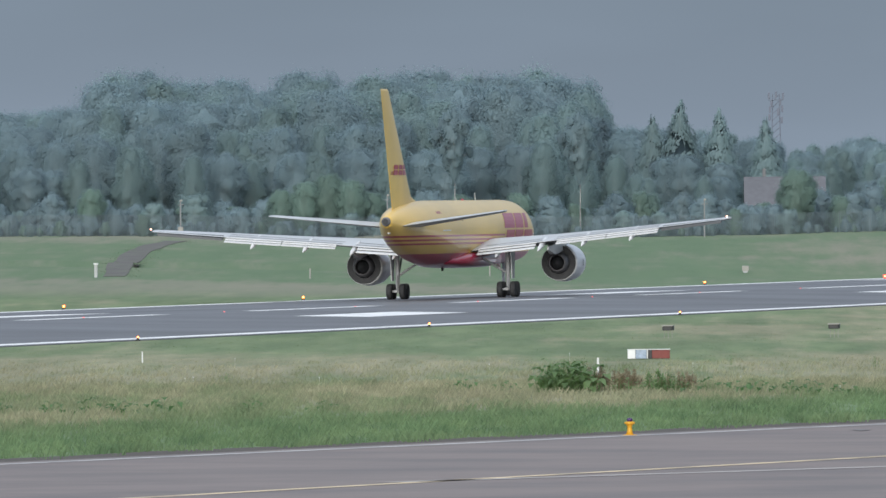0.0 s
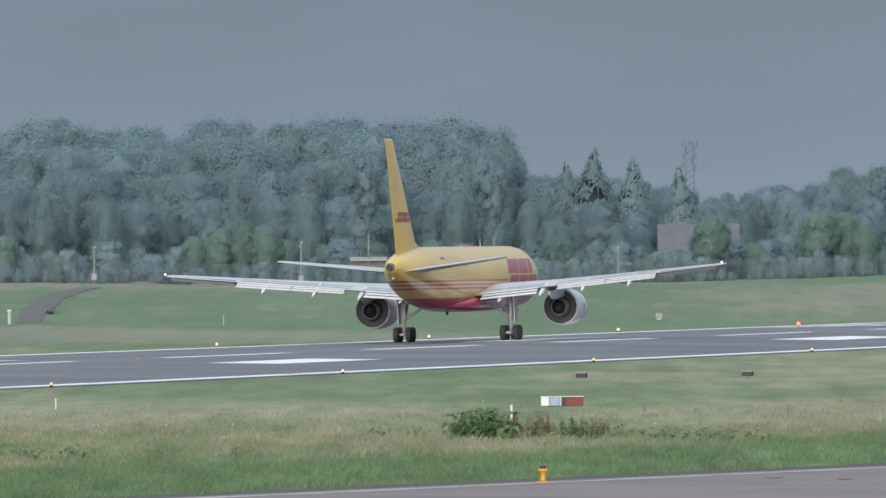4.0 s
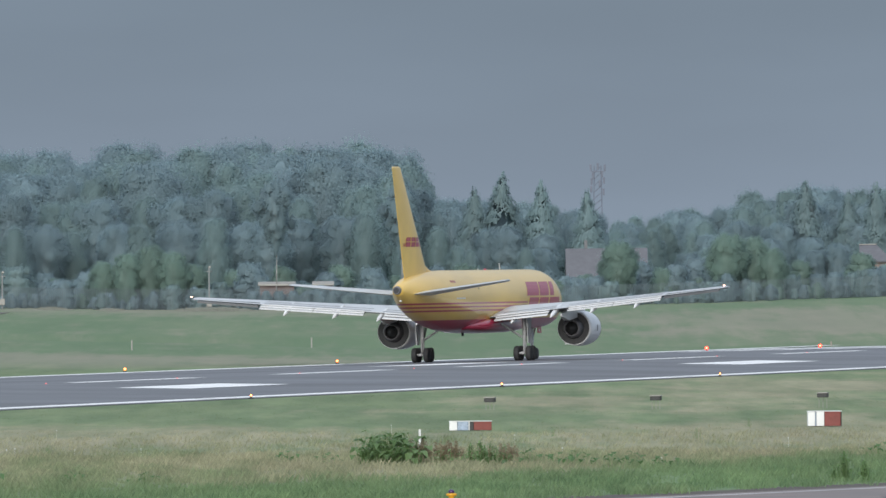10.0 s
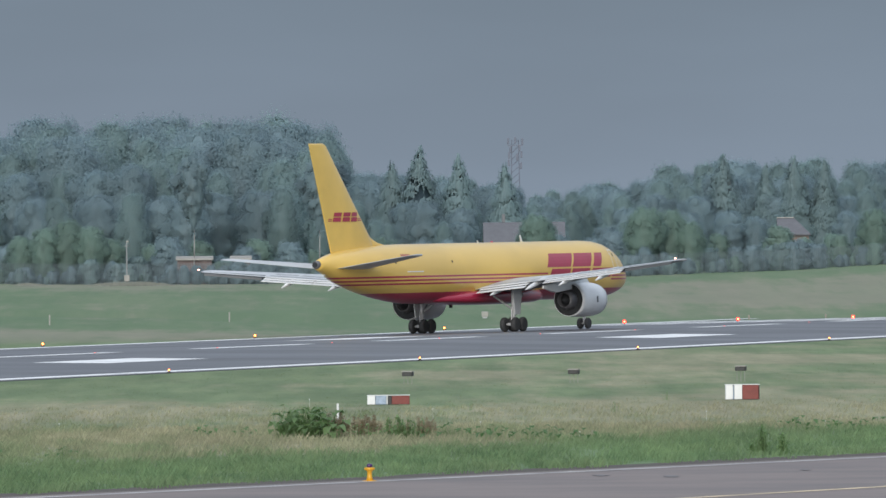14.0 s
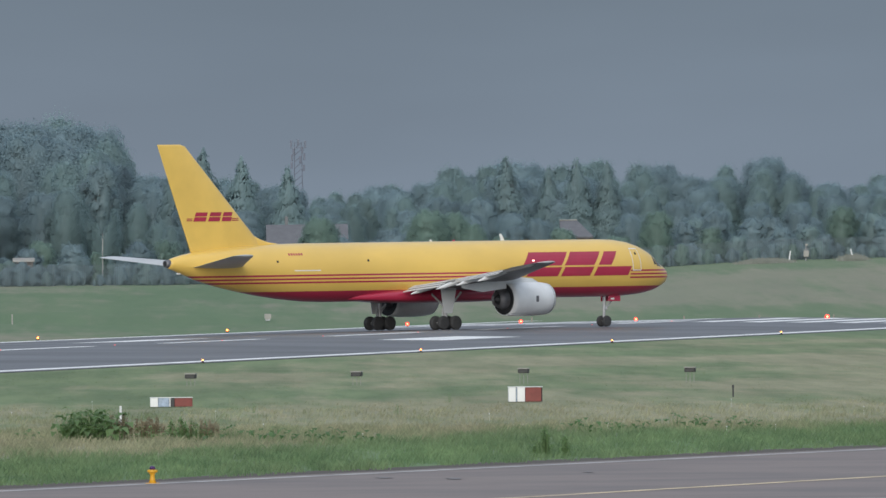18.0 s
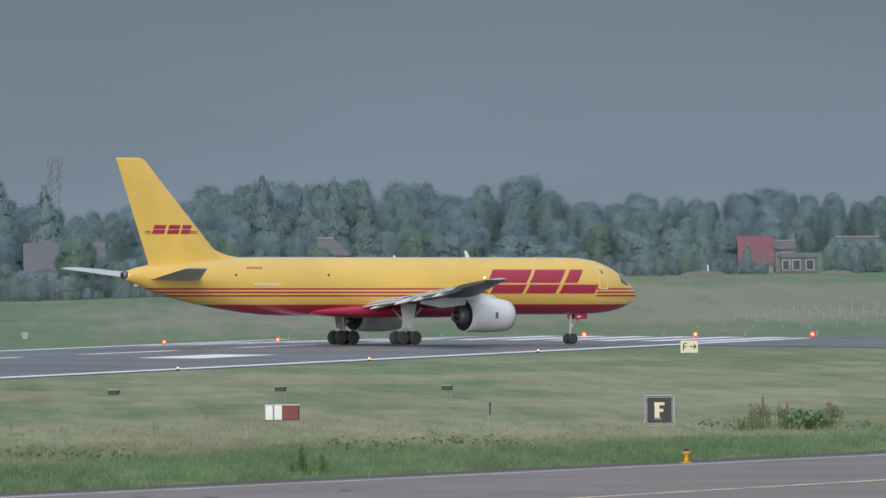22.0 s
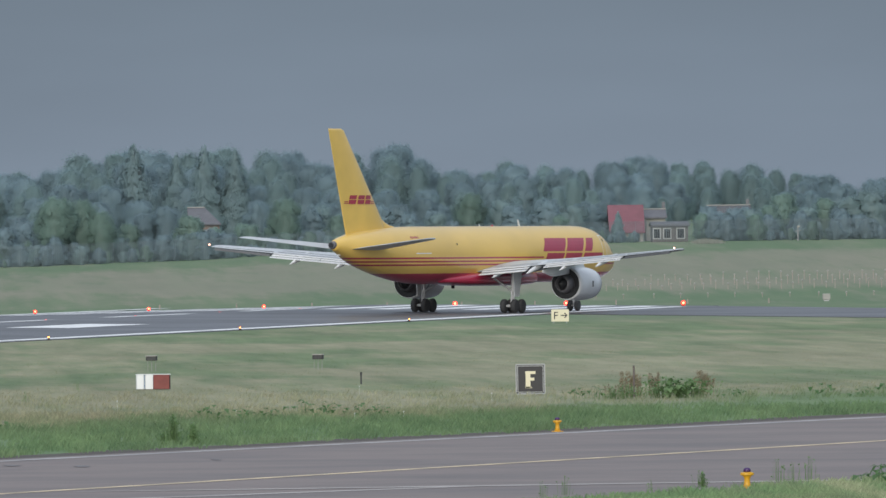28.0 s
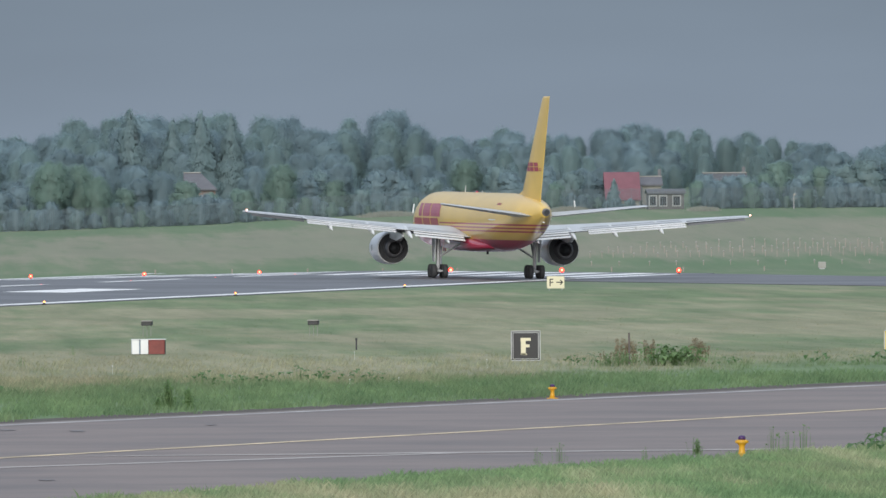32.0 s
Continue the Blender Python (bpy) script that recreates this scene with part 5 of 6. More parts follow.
def house(name, label, x0, x1, y, z_eave, z_ridge, depth, wall_m, roof_m, ridge_x=True, windows=(), chimney=None, white_trim=False, hip=0.0):
    xm, w = (x0 + x1) / 2, x1 - x0
    g = min(height(x0, y), height(x1, y)) - 0.3
    H = empty(name, pose(xm, y + depth / 2, g))
    he, hr = z_eave - g, z_ridge - g
    part("wall", box(w - 0.3, depth - 0.4, he, 0, 0, 0), wall_m, H)
    if ridge_x:
        slopes = [[(-w / 2, -depth / 2 - 0.2, he - 0.08), (w / 2, -depth / 2 - 0.2, he - 0.08), (w / 2 - hip, 0, hr), (-w / 2, 0, hr)],
                  [(-w / 2, 0, hr), (w / 2 - hip, 0, hr), (w / 2, depth / 2 + 0.2, he - 0.08), (-w / 2, depth / 2 + 0.2, he - 0.08)]]
        gab = [[(s * (w / 2 - 0.2), -depth / 2 + 0.2, he), (s * (w / 2 - 0.2), depth / 2 - 0.2, he), (s * (w / 2 - 0.2), 0, hr - 0.12)] for s in ((-1,) if hip else (-1, 1))]
        if hip:
            slopes.append([(w / 2, -depth / 2 - 0.2, he - 0.08), (w / 2, depth / 2 + 0.2, he - 0.08), (w / 2 - hip, 0.01, hr), (w / 2 - hip, -0.01, hr)])
    else:
        slopes = [[(-w / 2 - 0.2, -depth / 2, he - 0.08), (0, -depth / 2, hr), (0, depth / 2, hr), (-w / 2 - 0.2, depth / 2, he - 0.08)],
                  [(0, -depth / 2, hr), (w / 2 + 0.2, -depth / 2, he - 0.08), (w / 2 + 0.2, depth / 2, he - 0.08), (0, depth / 2, hr)]]
        gab = [[(-w / 2 + 0.2, s * (depth / 2 - 0.2), he), (w / 2 - 0.2, s * (depth / 2 - 0.2), he), (0, s * (depth / 2 - 0.2), hr - 0.12)] for s in (-1, 1)]
    for p in slopes:
        part("roof_slope", slab(p, 0.14), roof_m, H)
    for p in gab:
        bm = bmesh.new()
        v = [bm.verts.new(q) for q in p]
        n = Vector((0.12, 0, 0)) if ridge_x else Vector((0, 0.12, 0))
        u = [bm.verts.new(Vector(q) + n) for q in p]
        bm.faces.new(v)
        bm.faces.new(u[::-1])
        for i in range(3):
            bm.faces.new((v[i], u[i], u[(i + 1) % 3], v[(i + 1) % 3]))
        part("gable", bm, wall_m, H)
    for wx, wz, ww, wh in windows:
        W = part("window", box(ww, 0.1, wh, wx - xm, -depth / 2 + 0.17, wz - g, bevel=0.02), M_frame, H, "whitish window frame")
        part("pane", box(ww - 0.22, 0.04, wh - 0.24, wx - xm, -depth / 2 + 0.105, wz - g + 0.12), M_pane, W)
    if chimney:
        part("chimney", box(0.32, 0.4, chimney[1] - z_ridge + 1.3, chimney[0] - xm, 0.3, hr - 1.0, bevel=0.02), M_chimney, H, "grey chimney")
    if white_trim:
        part("ridge_cap", box(w - hip, 0.3, 0.09, -hip / 2, 0, hr - 0.02), M_plaster, H, "pale ridge line")
    return tagged(H, label, "house")


house("house", "low house with a long brownish-grey roof among trees", 13.6, 21.6, 1428, 5.3, 8.1, 9, M_plaster, M_roof_grey, windows=((14.6, 3.9, 0.9, 1.0), (17.0, 3.9, 0.9, 1.0)), chimney=(15.6, 8.6))
house("cottage", "pinkish brick cottage with a grey hipped roof among trees", 42.4, 45.6, 1434, 6.75, 8.26, 6, M_brick, M_roof_grey, white_trim=True, hip=1.5, windows=((43.9, 5.3, 0.6, 0.8),))
house("red_roofed_house", "house with a steep wine-red roof beside a shed", 83.0, 86.5, 1424, 5.5, 8.05, 5, M_plaster, M_roof_red)
house("annexe", "small pale annexe beside the red-roofed house", 86.7, 88.9, 1428, 6.9, 7.6, 4, M_plaster, M_roof_grey, white_trim=True, chimney=(88.7, 8.0))
house("garden_shed", "grey wooden shed with white-framed windows", 86.0, 89.7, 1406, 6.15, 6.4, 4, M_shed_wood, M_roof_grey, windows=((86.55, 4.7, 0.8, 1.1), (87.55, 4.7, 0.8, 1.1), (88.85, 4.7, 0.85, 1.1)))
house("distant_house", "far house with a white roof edge and chimney", 93.8, 98.2, 1442, 6.9, 7.9, 5, M_hut, M_roof_dark, white_trim=True, chimney=(97.9, 8.2))
house("hut", "low brown hut with a thin pale roof behind the fence", -16.2, -12.6, 1413, 4.95, 5.12, 3, M_hut, M_plaster)
house("hut", "second low grey hut with a thin pale roof", -11.0, -8.9, 1413, 4.95, 5.12, 3, M_shed_wood, M_plaster)


# ---- radio mast ----
def mast():
    M = empty("radio_mast", pose(18.3, 1560, height(18.3, 1560)))
    H = 16.9 - height(18.3, 1560)
    def half(z):
        return 0.62 - 0.27 * z / H
    for sx in (-1, 1):
        for sy in (-1, 1):
            part("leg", rod((sx * 0.62, sy * 0.62, 0), (sx * 0.35, sy * 0.35, H), 0.04), M_mast, M)
    n = 20
    for i in range(n):
        z0, z1 = H * i / n, H * (i + 1) / n
        a, b = half(z0), half(z1)
        for sy in (-1, 1):
            part("brace", rod((-a, sy * a, z0), (b, sy * b, z1), 0.035), M_mast, M)
            part("brace", rod((sy * a, a, z0), (sy * b, -b, z1), 0.035), M_mast, M)
    for i, (x, z) in enumerate(((-0.75, 0.0), (0.0, 0.1), (0.75, -0.05), (-0.65, -1.5), (0.65, -1.4), (-0.5, -0.9), (0.45, -0.7), (-0.7, -2.3), (0.6, -2.6), (0.2, -1.7))):
        part("antenna_panel", box(0.22, 0.14, 0.7, x, -0.4, H - 0.5 + z, bevel=0.02), M_mast, M, "pale antenna panel")
    part("platform", box(1.6, 1.0, 0.08, 0, 0, H - 0.65), M_mast, M)
    return tagged(M, "grey lattice radio mast with antenna panels above the trees", "mast")


# mast colour drawn towards the sky's tone, imitating haze
M_mast = mat("mast_hazed", (0.145, 0.16, 0.205), 0.7, vary=0.2, scale=0.4, stain=(0.16, 0.18, 0.225), stain_scale=0.25, stain_amount=0.9)
mast()

# ---- bare track up the bank ----
tr_l = [(-0.03431, -0.00605), (-0.03403, -0.00541), (-0.03341, -0.00487), (-0.03266, -0.00433), (-0.03144, -0.00393), (-0.03005, -0.00367)]
tr_r = [(-0.03269, -0.00606), (-0.03199, -0.00543), (-0.03145, -0.00489), (-0.03061, -0.00435), (-0.02967, -0.00395), (-0.02828, -0.00368)]
rows_ = []
rng = random.Random(12)
for i in range(26):
    u = 5.0 * i / 25
    k = min(4, int(u))
    f = u - k
    a = [tr_l[k][j] + (tr_l[k + 1][j] - tr_l[k][j]) * f for j in (0, 1)]
    b = [tr_r[k][j] + (tr_r[k + 1][j] - tr_r[k][j]) * f for j in (0, 1)]
    p, q = sight(*a), sight(*b)
    lo, hi = 0.06 + 0.05 * math.sin(i * 0.9), 0.93 + 0.06 * math.sin(i * 0.7 + 1)
    row = []
    for w in (lo, lo + (hi - lo) / 3, lo + (hi - lo) * 2 / 3, hi):
        x, y = p[0] + (q[0] - p[0]) * w, p[1] + (q[1] - p[1]) * w
        row.append((x, y, 0.02 + height(x, y)))
    rows_.append(row)
strip("dirt_track", rows_, M_dirt, label="bare dark earth track climbing the grassy bank", category="track", depth=0.3)
TRACK_EDGE = [r[k] for r in rows_ for k in (0, 3)]


# ---- small airfield things ----
M_panel = mat("panel_grey", (0.33, 0.41, 0.52), 0.6, vary=0.25, scale=9.0, stain=(0.3, 0.34, 0.38), stain_scale=3.0)


def marker_box(x, y, w, d, bands, label):
    """A box made of panels side by side: (name, start and end as shares of the width, height, material, label)."""
    B = empty("marker_box", pose(x, y, 0))
    top = max(b[3] for b in bands)
    for name, a, b, h, m, words in bands:
        part(name, box(w * (b - a) - 0.012, d, h, w * ((a + b) / 2 - 0.5), 0, 0, bevel=0.015), m, B, words)
    part("lid", box(w + 0.03, d + 0.03, 0.022, 0, 0, top), M_white, B, "thin pale lid")
    part("core", box(w - 0.06, d - 0.06, top - 0.02, 0, 0, 0.005), M_dark, B)
    return tagged(B, label, "marker box", "marker boxes in the grass")


M_pole_grey = mat("hood_grey", (0.055, 0.055, 0.055), 0.7, vary=0.2, scale=4.0)
marker_box(1.85, 631.7, 1.83, 0.8, (("white_panel", 0.0, 0.19, 0.38, M_white, "white painted panel"), ("middle_panel", 0.19, 0.45, 0.38, M_panel, "blue-grey panel"), ("edge_panel", 0.45, 0.485, 0.385, M_white, "white edge strip"),
                                    ("gap_panel", 0.485, 0.575, 0.36, M_pole_grey, "dark gap"), ("red_panel", 0.575, 1.0, 0.37, M_box_red, "rusty red panel")), "long low marker box, half white and half red, in grass")
marker_box(17.25, 637.8, 1.48, 1.2, (("white_panel", 0.0, 0.22, 0.62, M_white, "white painted panel"), ("gap_panel", 0.22, 0.255, 0.6, M_panel, "grey gap"), ("white_panel", 0.255, 0.49, 0.63, M_white, "white painted panel"),
                                     ("red_panel", 0.49, 0.97, 0.62, M_box_red, "rusty red panel"), ("edge_panel", 0.97, 1.0, 0.62, M_dark, "dark edge strip")), "squat marker box, white with a rusty red half")


def papi(x, y, lift):
    P = empty("approach_indicator", pose(x, y, 0, 0, 0, -8))
    part("housing", box(0.5, 0.7, 0.2, 0, 0, lift, bevel=0.03), M_pole_grey, P, "dull grey lamp housing")
    part("hood", box(0.54, 0.76, 0.045, 0, 0, lift + 0.204), M_plaster, P, "pale hood")
    for sx in (-0.19, 0.0, 0.19):
        part("leg", rod((sx, 0.0, -0.05), (sx, 0.0, lift + 0.002), 0.014), M_plaster, P)
    return tagged(P, "dark approach slope lamp unit on short pale legs", "approach light", "row of approach slope lamps")


for a, y, lift in ((0.00427, 716, 0.36), (0.01558, 714.5, 0.4), (0.02696, 712.5, 0.5), (0.03831, 710, 0.5)):
    papi(a * y, y, lift)


def taxi_lamp(x, y, k=1.0):
    T = empty("taxiway_lamp", Matrix.LocRotScale((x, y, 0.01), None, None))
    def turned(profile):
        return lathe([(z * k, r * k) for z, r in profile], 16, 'Z')
    part("flange", turned([(0, 0.24), (0.025, 0.24), (0.04, 0.13)]), M_lamp_yellow, T)
    part("body", turned([(0.03, 0.125), (0.16, 0.085), (0.3, 0.075), (0.36, 0.11), (0.385, 0.15)]), M_lamp_yellow, T, smooth=True)
    part("collar", turned([(0.38, 0.15), (0.395, 0.178), (0.45, 0.178), (0.47, 0.11)]), M_lamp_yellow, T, "flat yellow collar")
    part("lens", turned([(0.465, 0.095), (0.53, 0.1), (0.575, 0.075), (0.59, 0.02)]), M_lamp_blue, T, "dark violet lens", smooth=True)
    return tagged(T, "yellow taxiway edge lamp with a dark violet lens", "taxiway light", "taxiway edge lamps")


for x, y, k in ((0.7, 438.6, 0.9), (27.3, 500.0, 0.84), (26.5, 392.4, 1.02)):
    taxi_lamp(x, y, k)


def text_mesh(word, size, depth=0.01):
    cu = bpy.data.curves.new("letters", 'FONT')
    cu.body, cu.size, cu.extrude = word, size, depth
    cu.align_x = 'CENTER'
    ob = bpy.data.objects.new("letters", cu)
    scene.collection.objects.link(ob)
    dg = bpy.context.evaluated_depsgraph_get()
    me = bpy.data.meshes.new_from_object(ob.evaluated_get(dg))
    bpy.data.objects.remove(ob)
    return me


def sign_board(name, x, y, w, h, lift, face, border, label, turn=0.0):
    S = empty(name, pose(x, y, 0, 0, 0, turn))
    part("panel", box(w, 0.16, h, 0, 0, lift, bevel=0.015), face, S)
    for sx in (-w * 0.36, w * 0.36):
        part("leg", rod((sx, 0, 0), (sx, 0, lift + 0.05), 0.03), M_gear, S)
    if border:
        for k, t in ((0.0, 0.034), (0.075, 0.022)):
            bm = bmesh.new()
            for bx, bz, bw, bh in ((0, lift + k, w - 2 * k, t), (0, lift + h - k - t, w - 2 * k, t), (-w / 2 + k + t / 2, lift + k, t, h - 2 * k), (w / 2 - k - t / 2, lift + k, t, h - 2 * k)):
                box(bw, 0.012, bh, bx, -0.087 - 0.002 * (k > 0), bz, bm=bm)
            part("border", bm, border, S)
    return tagged(S, label, "sign"), S


_, S1 = sign_board("location_sign", 31.9, 604.3, 1.22, 1.25, 0.0, M_sign_black, M_frame, "black square taxiway sign with cream letter F, pale border")
# the letter, in plain heavy strokes
bm = bmesh.new()
for bx, bz, bw, bh in ((-0.1, 0.26, 0.2, 0.69), (0.0, 0.83, 0.42, 0.12), (-0.02, 0.56, 0.36, 0.12), (-0.08, 0.25, 0.26, 0.06)):
    box(bw, 0.014, bh, bx, -0.088 - 0.001 * bz, bz, bm=bm)
part("letter", bm, M_sign_cream, S1, "cream letter F")
_, S2 = sign_board("direction_sign", 53.9, 982.3, 1.18, 0.82, 0.12, M_sign_cream, None, "cream direction sign with black letter F and arrow")
lt = text_mesh("F", 0.72)
lt.materials.append(M_sign_black)
o = part("letter", lt, None, S2, "black letter F")
o.matrix_basis = pose(-0.3, -0.09, 0.28, 90, 0, 0)
bm = box(0.42, 0.012, 0.07, 0.24, -0.088, 0.5)
for s in (-1, 1):
    bmesh.ops.transform(bm, verts=bmesh.ops.create_cube(bm, size=1.0)["verts"], matrix=pose(0.38, -0.088, 0.535 + s * 0.075, 0, s * 45, 0) @ Matrix.Diagonal((0.25, 0.012, 0.065, 1)))
part("arrow", bm, M_sign_black, S2, "black arrow pointing right")
sign_board("guidance_sign", 48.75, 622.2, 1.3, 0.92, 0.05, M_sign_yellow, M_frame, "yellow taxiway guidance sign with pale edge")


def stake(x, y, h, r, material, label, top=None):
    S = empty("marker_stake", pose(x, y, height(x, y)))
    part("stake", rod((0, 0, -0.1), (0, 0, h), r, r, 8), material, S)
    if top:
        part("cap", rod((0, 0, h - 0.12), (0, 0, h), r * 1.4, r * 1.4, 8), top, S)
    return tagged(S, label, "marker post", "marker stakes")


stake(-0.3, 567.2, 0.82, 0.045, M_white, "short white marker stake in the weeds")
stake(-20.0, 633.3, 0.45, 0.028, M_white, "short white marker stake in the grass")
stake(26.8, 650, 0.5, 0.035, M_pole_grey, "short grey post with a grey cap in the grass", M_pole_grey)
stake(35.5, 593, 1.25, 0.04, M_trunk, "thin dark stake among tall weeds")
# white stakes greyed with the plaster colour to imitate haze
for a, e in ((-0.0201, -0.0063), (-0.00785, -0.0062)):
    x, y, z = sight(a, e)
    stake(x, y, 0.75, 0.06, M_plaster, "pale marker stake on the far bank")


for a, lean in ((0.04514, 8), (0.0495, -12), (0.05625, -5)):
    S = stake(a * 1394, 1394, 1.0, 0.07, M_white, "short white leaning stake before the perimeter fence")
    S.matrix_basis = S.matrix_basis @ pose(0, 0, 0, 0, lean, 0)


def cabinet(x, y, z, w, h, label):
    C = empty("cabinet_box", pose(x, y, z))
    # white body greyed with the plaster colour in place of haze
    part("body", box(w, 0.5, h, 0, 0, 0.08, bevel=0.03), M_plaster, C)
    part("foot", box(w * 0.7, 0.35, 0.14, 0, 0, -0.05), M_gear, C)
    return tagged(C, label, "cabinet")


x, y, z = sight(0.00956, -0.0061)
cabinet(x, y, z, 0.55, 0.42, "small white cabinet in the grass behind the runway")
x, y, z = sight(0.0731, -0.00635)
cabinet(x, y, z, 0.62, 0.5, "small white cabinet beyond the runway end")
x, y, z = sight(-0.0347, -0.0061)
stake(x, y, 1.05, 0.13, M_frame, "stout white post at the foot of the track", M_white)
# parked white thing at the far edge of the bank
x, y, z = sight(-0.0425, -0.0033)
cabinet(x, y, z, 1.4, 0.55, "white roofed box half hidden by the bank")

# centre line lamps set into the runway
lamp = tagged(part("centre_line_lamp", lathe([(0.0, 0.05), (0.03, 0.045), (0.04, 0.02)], 10, 'Z'), M_red_dim), "tiny red lamp set in the runway centre line", "runway light", "runway centre line lamps")
for i in range(-5, 9):
    m = pose(*rw(149 + 30.9 * i, Q_MID), crown(Q_MID) + 0.01)
    if i == -5:
        lamp.matrix_basis = m
    else:
        copy_thing(lamp, m)


# approach light poles beyond the runway's end
# dull pole tone stands in for haze over the far field
M_pole = mat("dull_pole", (0.36, 0.31, 0.27), 0.8, vary=0.2, scale=3.0)


def approach_pole(h):
    P = empty("approach_pole")
    part("pole", rod((0, 0, -0.2), (0, 0, h), 0.036, 0.032, seg=6), M_pole, P)
    part("head", lathe([(h, 0.04), (h + 0.03, 0.075), (h + 0.11, 0.075), (h + 0.14, 0.03)], 8, 'Z'), M_plaster, P, "small pale lamp head")
    return tagged(P, "thin dull approach lamp pole in the grass", "approach light", "approach lamp poles")


poles = [approach_pole(h) for h in (0.22, 0.4, 0.62)]
rng = random.Random(8)
set_down = set()
for e, a0, step in ((-0.006, 0.0555, 0.0019), (-0.00545, 0.0573, 0.00075), (-0.00515, 0.0585, 0.00075), (-0.00485, 0.0612, 0.0008)):
    a = a0
    while a < 0.086:
        x, y, z = sight(a + rng.uniform(-0.0001, 0.0001), e + rng.uniform(-0.00002, 0.00002))
        k = 0 if e < -0.0058 else min(2, int((a - 0.056) / 0.009 + rng.uniform(0, 1.2)))
        if k in set_down:
            copy_thing(poles[k], pose(x, y, z))
        else:
            set_down.add(k)
            poles[k].matrix_basis = pose(x, y, z)
        a += step
# low lamps along the runway's end
for i in range(9):
    q = Q_FAR + 2 + 6.2 * i
    x, y = rw(462 + rng.uniform(-2, 2), q)
    stake(x, y, 0.35, 0.06, M_pole, "low pale lamp stub behind the runway end")


# ---- weeds ----
def weed(name, seed, w, h, count, leaf, size, label, stalks=0, upright=0.5, stem=0.012):
    """A clump of broad leaves on stems, with optional reddish stalks."""
    rng = random.Random(seed)
    W = empty(name)
    verts, faces = [], []
    stem_bm = bmesh.new()
    for i in range(count):
        bx, by = rng.gauss(0, w * 0.36), rng.gauss(0, w * 0.3)
        top = h * rng.uniform(0.35, 1.0) * (1 - 0.5 * min(1, abs(bx) / (w * 0.75)))
        a = rng.uniform(0, 6.28)
        out = Vector((math.cos(a), math.sin(a), 0))
        p = Vector((bx, by, top))
        rod((bx * 0.8, by * 0.8, -0.05), tuple(p), stem, stem * 0.5, 4, stem_bm)
        s = size * rng.uniform(0.6, 1.25)
        u = (out + Vector((0, 0, upright * rng.uniform(-0.8, 1.2)))).normalized()
        sd = u.cross(Vector((0, 0, 1))).normalized()
        tip = p + u * s + Vector((0, 0, -0.35 * s))
        mid = p + u * s * 0.5 + Vector((0, 0, 0.1 * s))
        k = len(verts)
        verts += [tuple(p), tuple(mid + sd * s * 0.33), tuple(tip), tuple(mid - sd * s * 0.33), tuple(mid - Vector((0, 0, 0.05 * s)))]
        faces += [(k, k + 1, k + 4), (k + 1, k + 2, k + 4), (k + 2, k + 3, k + 4), (k + 3, k, k + 4)]
    tagged(part("stem_mass", stem_bm, M_weed, W), kind="stuff")
    tagged(part("leaves", mesh_from("leaves", verts, faces, [leaf]), None, W), kind="stuff")
    if stalks:
        bm, v2, f2 = bmesh.new(), [], []
        for i in range(stalks):
            bx, by, hh = rng.uniform(-0.5, 0.5) * w, rng.uniform(-0.4, 0.4) * w, h * rng.uniform(0.75, 1.15)
            rod((bx, by, 0), (bx + rng.uniform(-0.08, 0.08), by, hh), 0.012, 0.006, 4, bm)
            for j in range(34):
                z = hh * rng.uniform(0.5, 1.02)
                p = Vector((bx + rng.uniform(-0.05, 0.05), by + rng.uniform(-0.05, 0.05), z))
                d = Vector((rng.uniform(-1, 1), rng.uniform(-1, 1), rng.uniform(-0.2, 1))).normalized() * 0.07
                e = d.orthogonal().normalized() * 0.035
                k = len(v2)
                v2 += [tuple(p - e), tuple(p + d), tuple(p + e)]
                f2.append((k, k + 1, k + 2))
        st = tagged(part("seed_spray", bm, M_weed_red, W, "rusty seed stalks"), kind="stuff")
        tagged(part("seeds", mesh_from("seeds", v2, f2, [M_weed_red]), None, st), kind="stuff")
    return tagged(W, label, "weeds", "weeds along the taxiway")


big = weed("burdock_clump", 1, 1.5, 1.15, 110, M_weed, 0.40, "large dark-green burdock clump in the verge grass", 0)
mixed = weed("dock_clump", 2, 1.5, 0.85, 60, M_weed, 0.24, "green weeds with rusty dock stalks in the grass", 5)
low = weed("low_weeds", 3, 1.2, 0.6, 13, M_weed_low, 0.36, "low row of broad-leaved green weeds in the grass")
tall = weed("thistle_clump", 4, 0.36, 1.1, 75, M_weed, 0.15, "narrow upright dark-green weeds by the taxiway", 0, 1.4)
rusty = weed("dock_stalks", 5, 0.9, 0.85, 10, M_weed, 0.16, "loose stand of rusty dock stalks in seed", 14)
thin = weed("tall_stem_weed", 6, 0.3, 0.62, 14, M_weed, 0.09, "few thin tall weed stems above the grass", 0, 1.4, 0.006)


def put(ob, x, y, turn=0, k=1.0, seen=set()):
    m = Matrix.LocRotScale((x, y, -0.02), Euler((0, 0, turn)), None)
    if ob.name not in seen:
        seen.add(ob.name)
        ob.matrix_basis = m
        ob.scale = (k, k, k)
    else:
        c = copy_thing(ob, m)
        c.scale = (k, k, k)


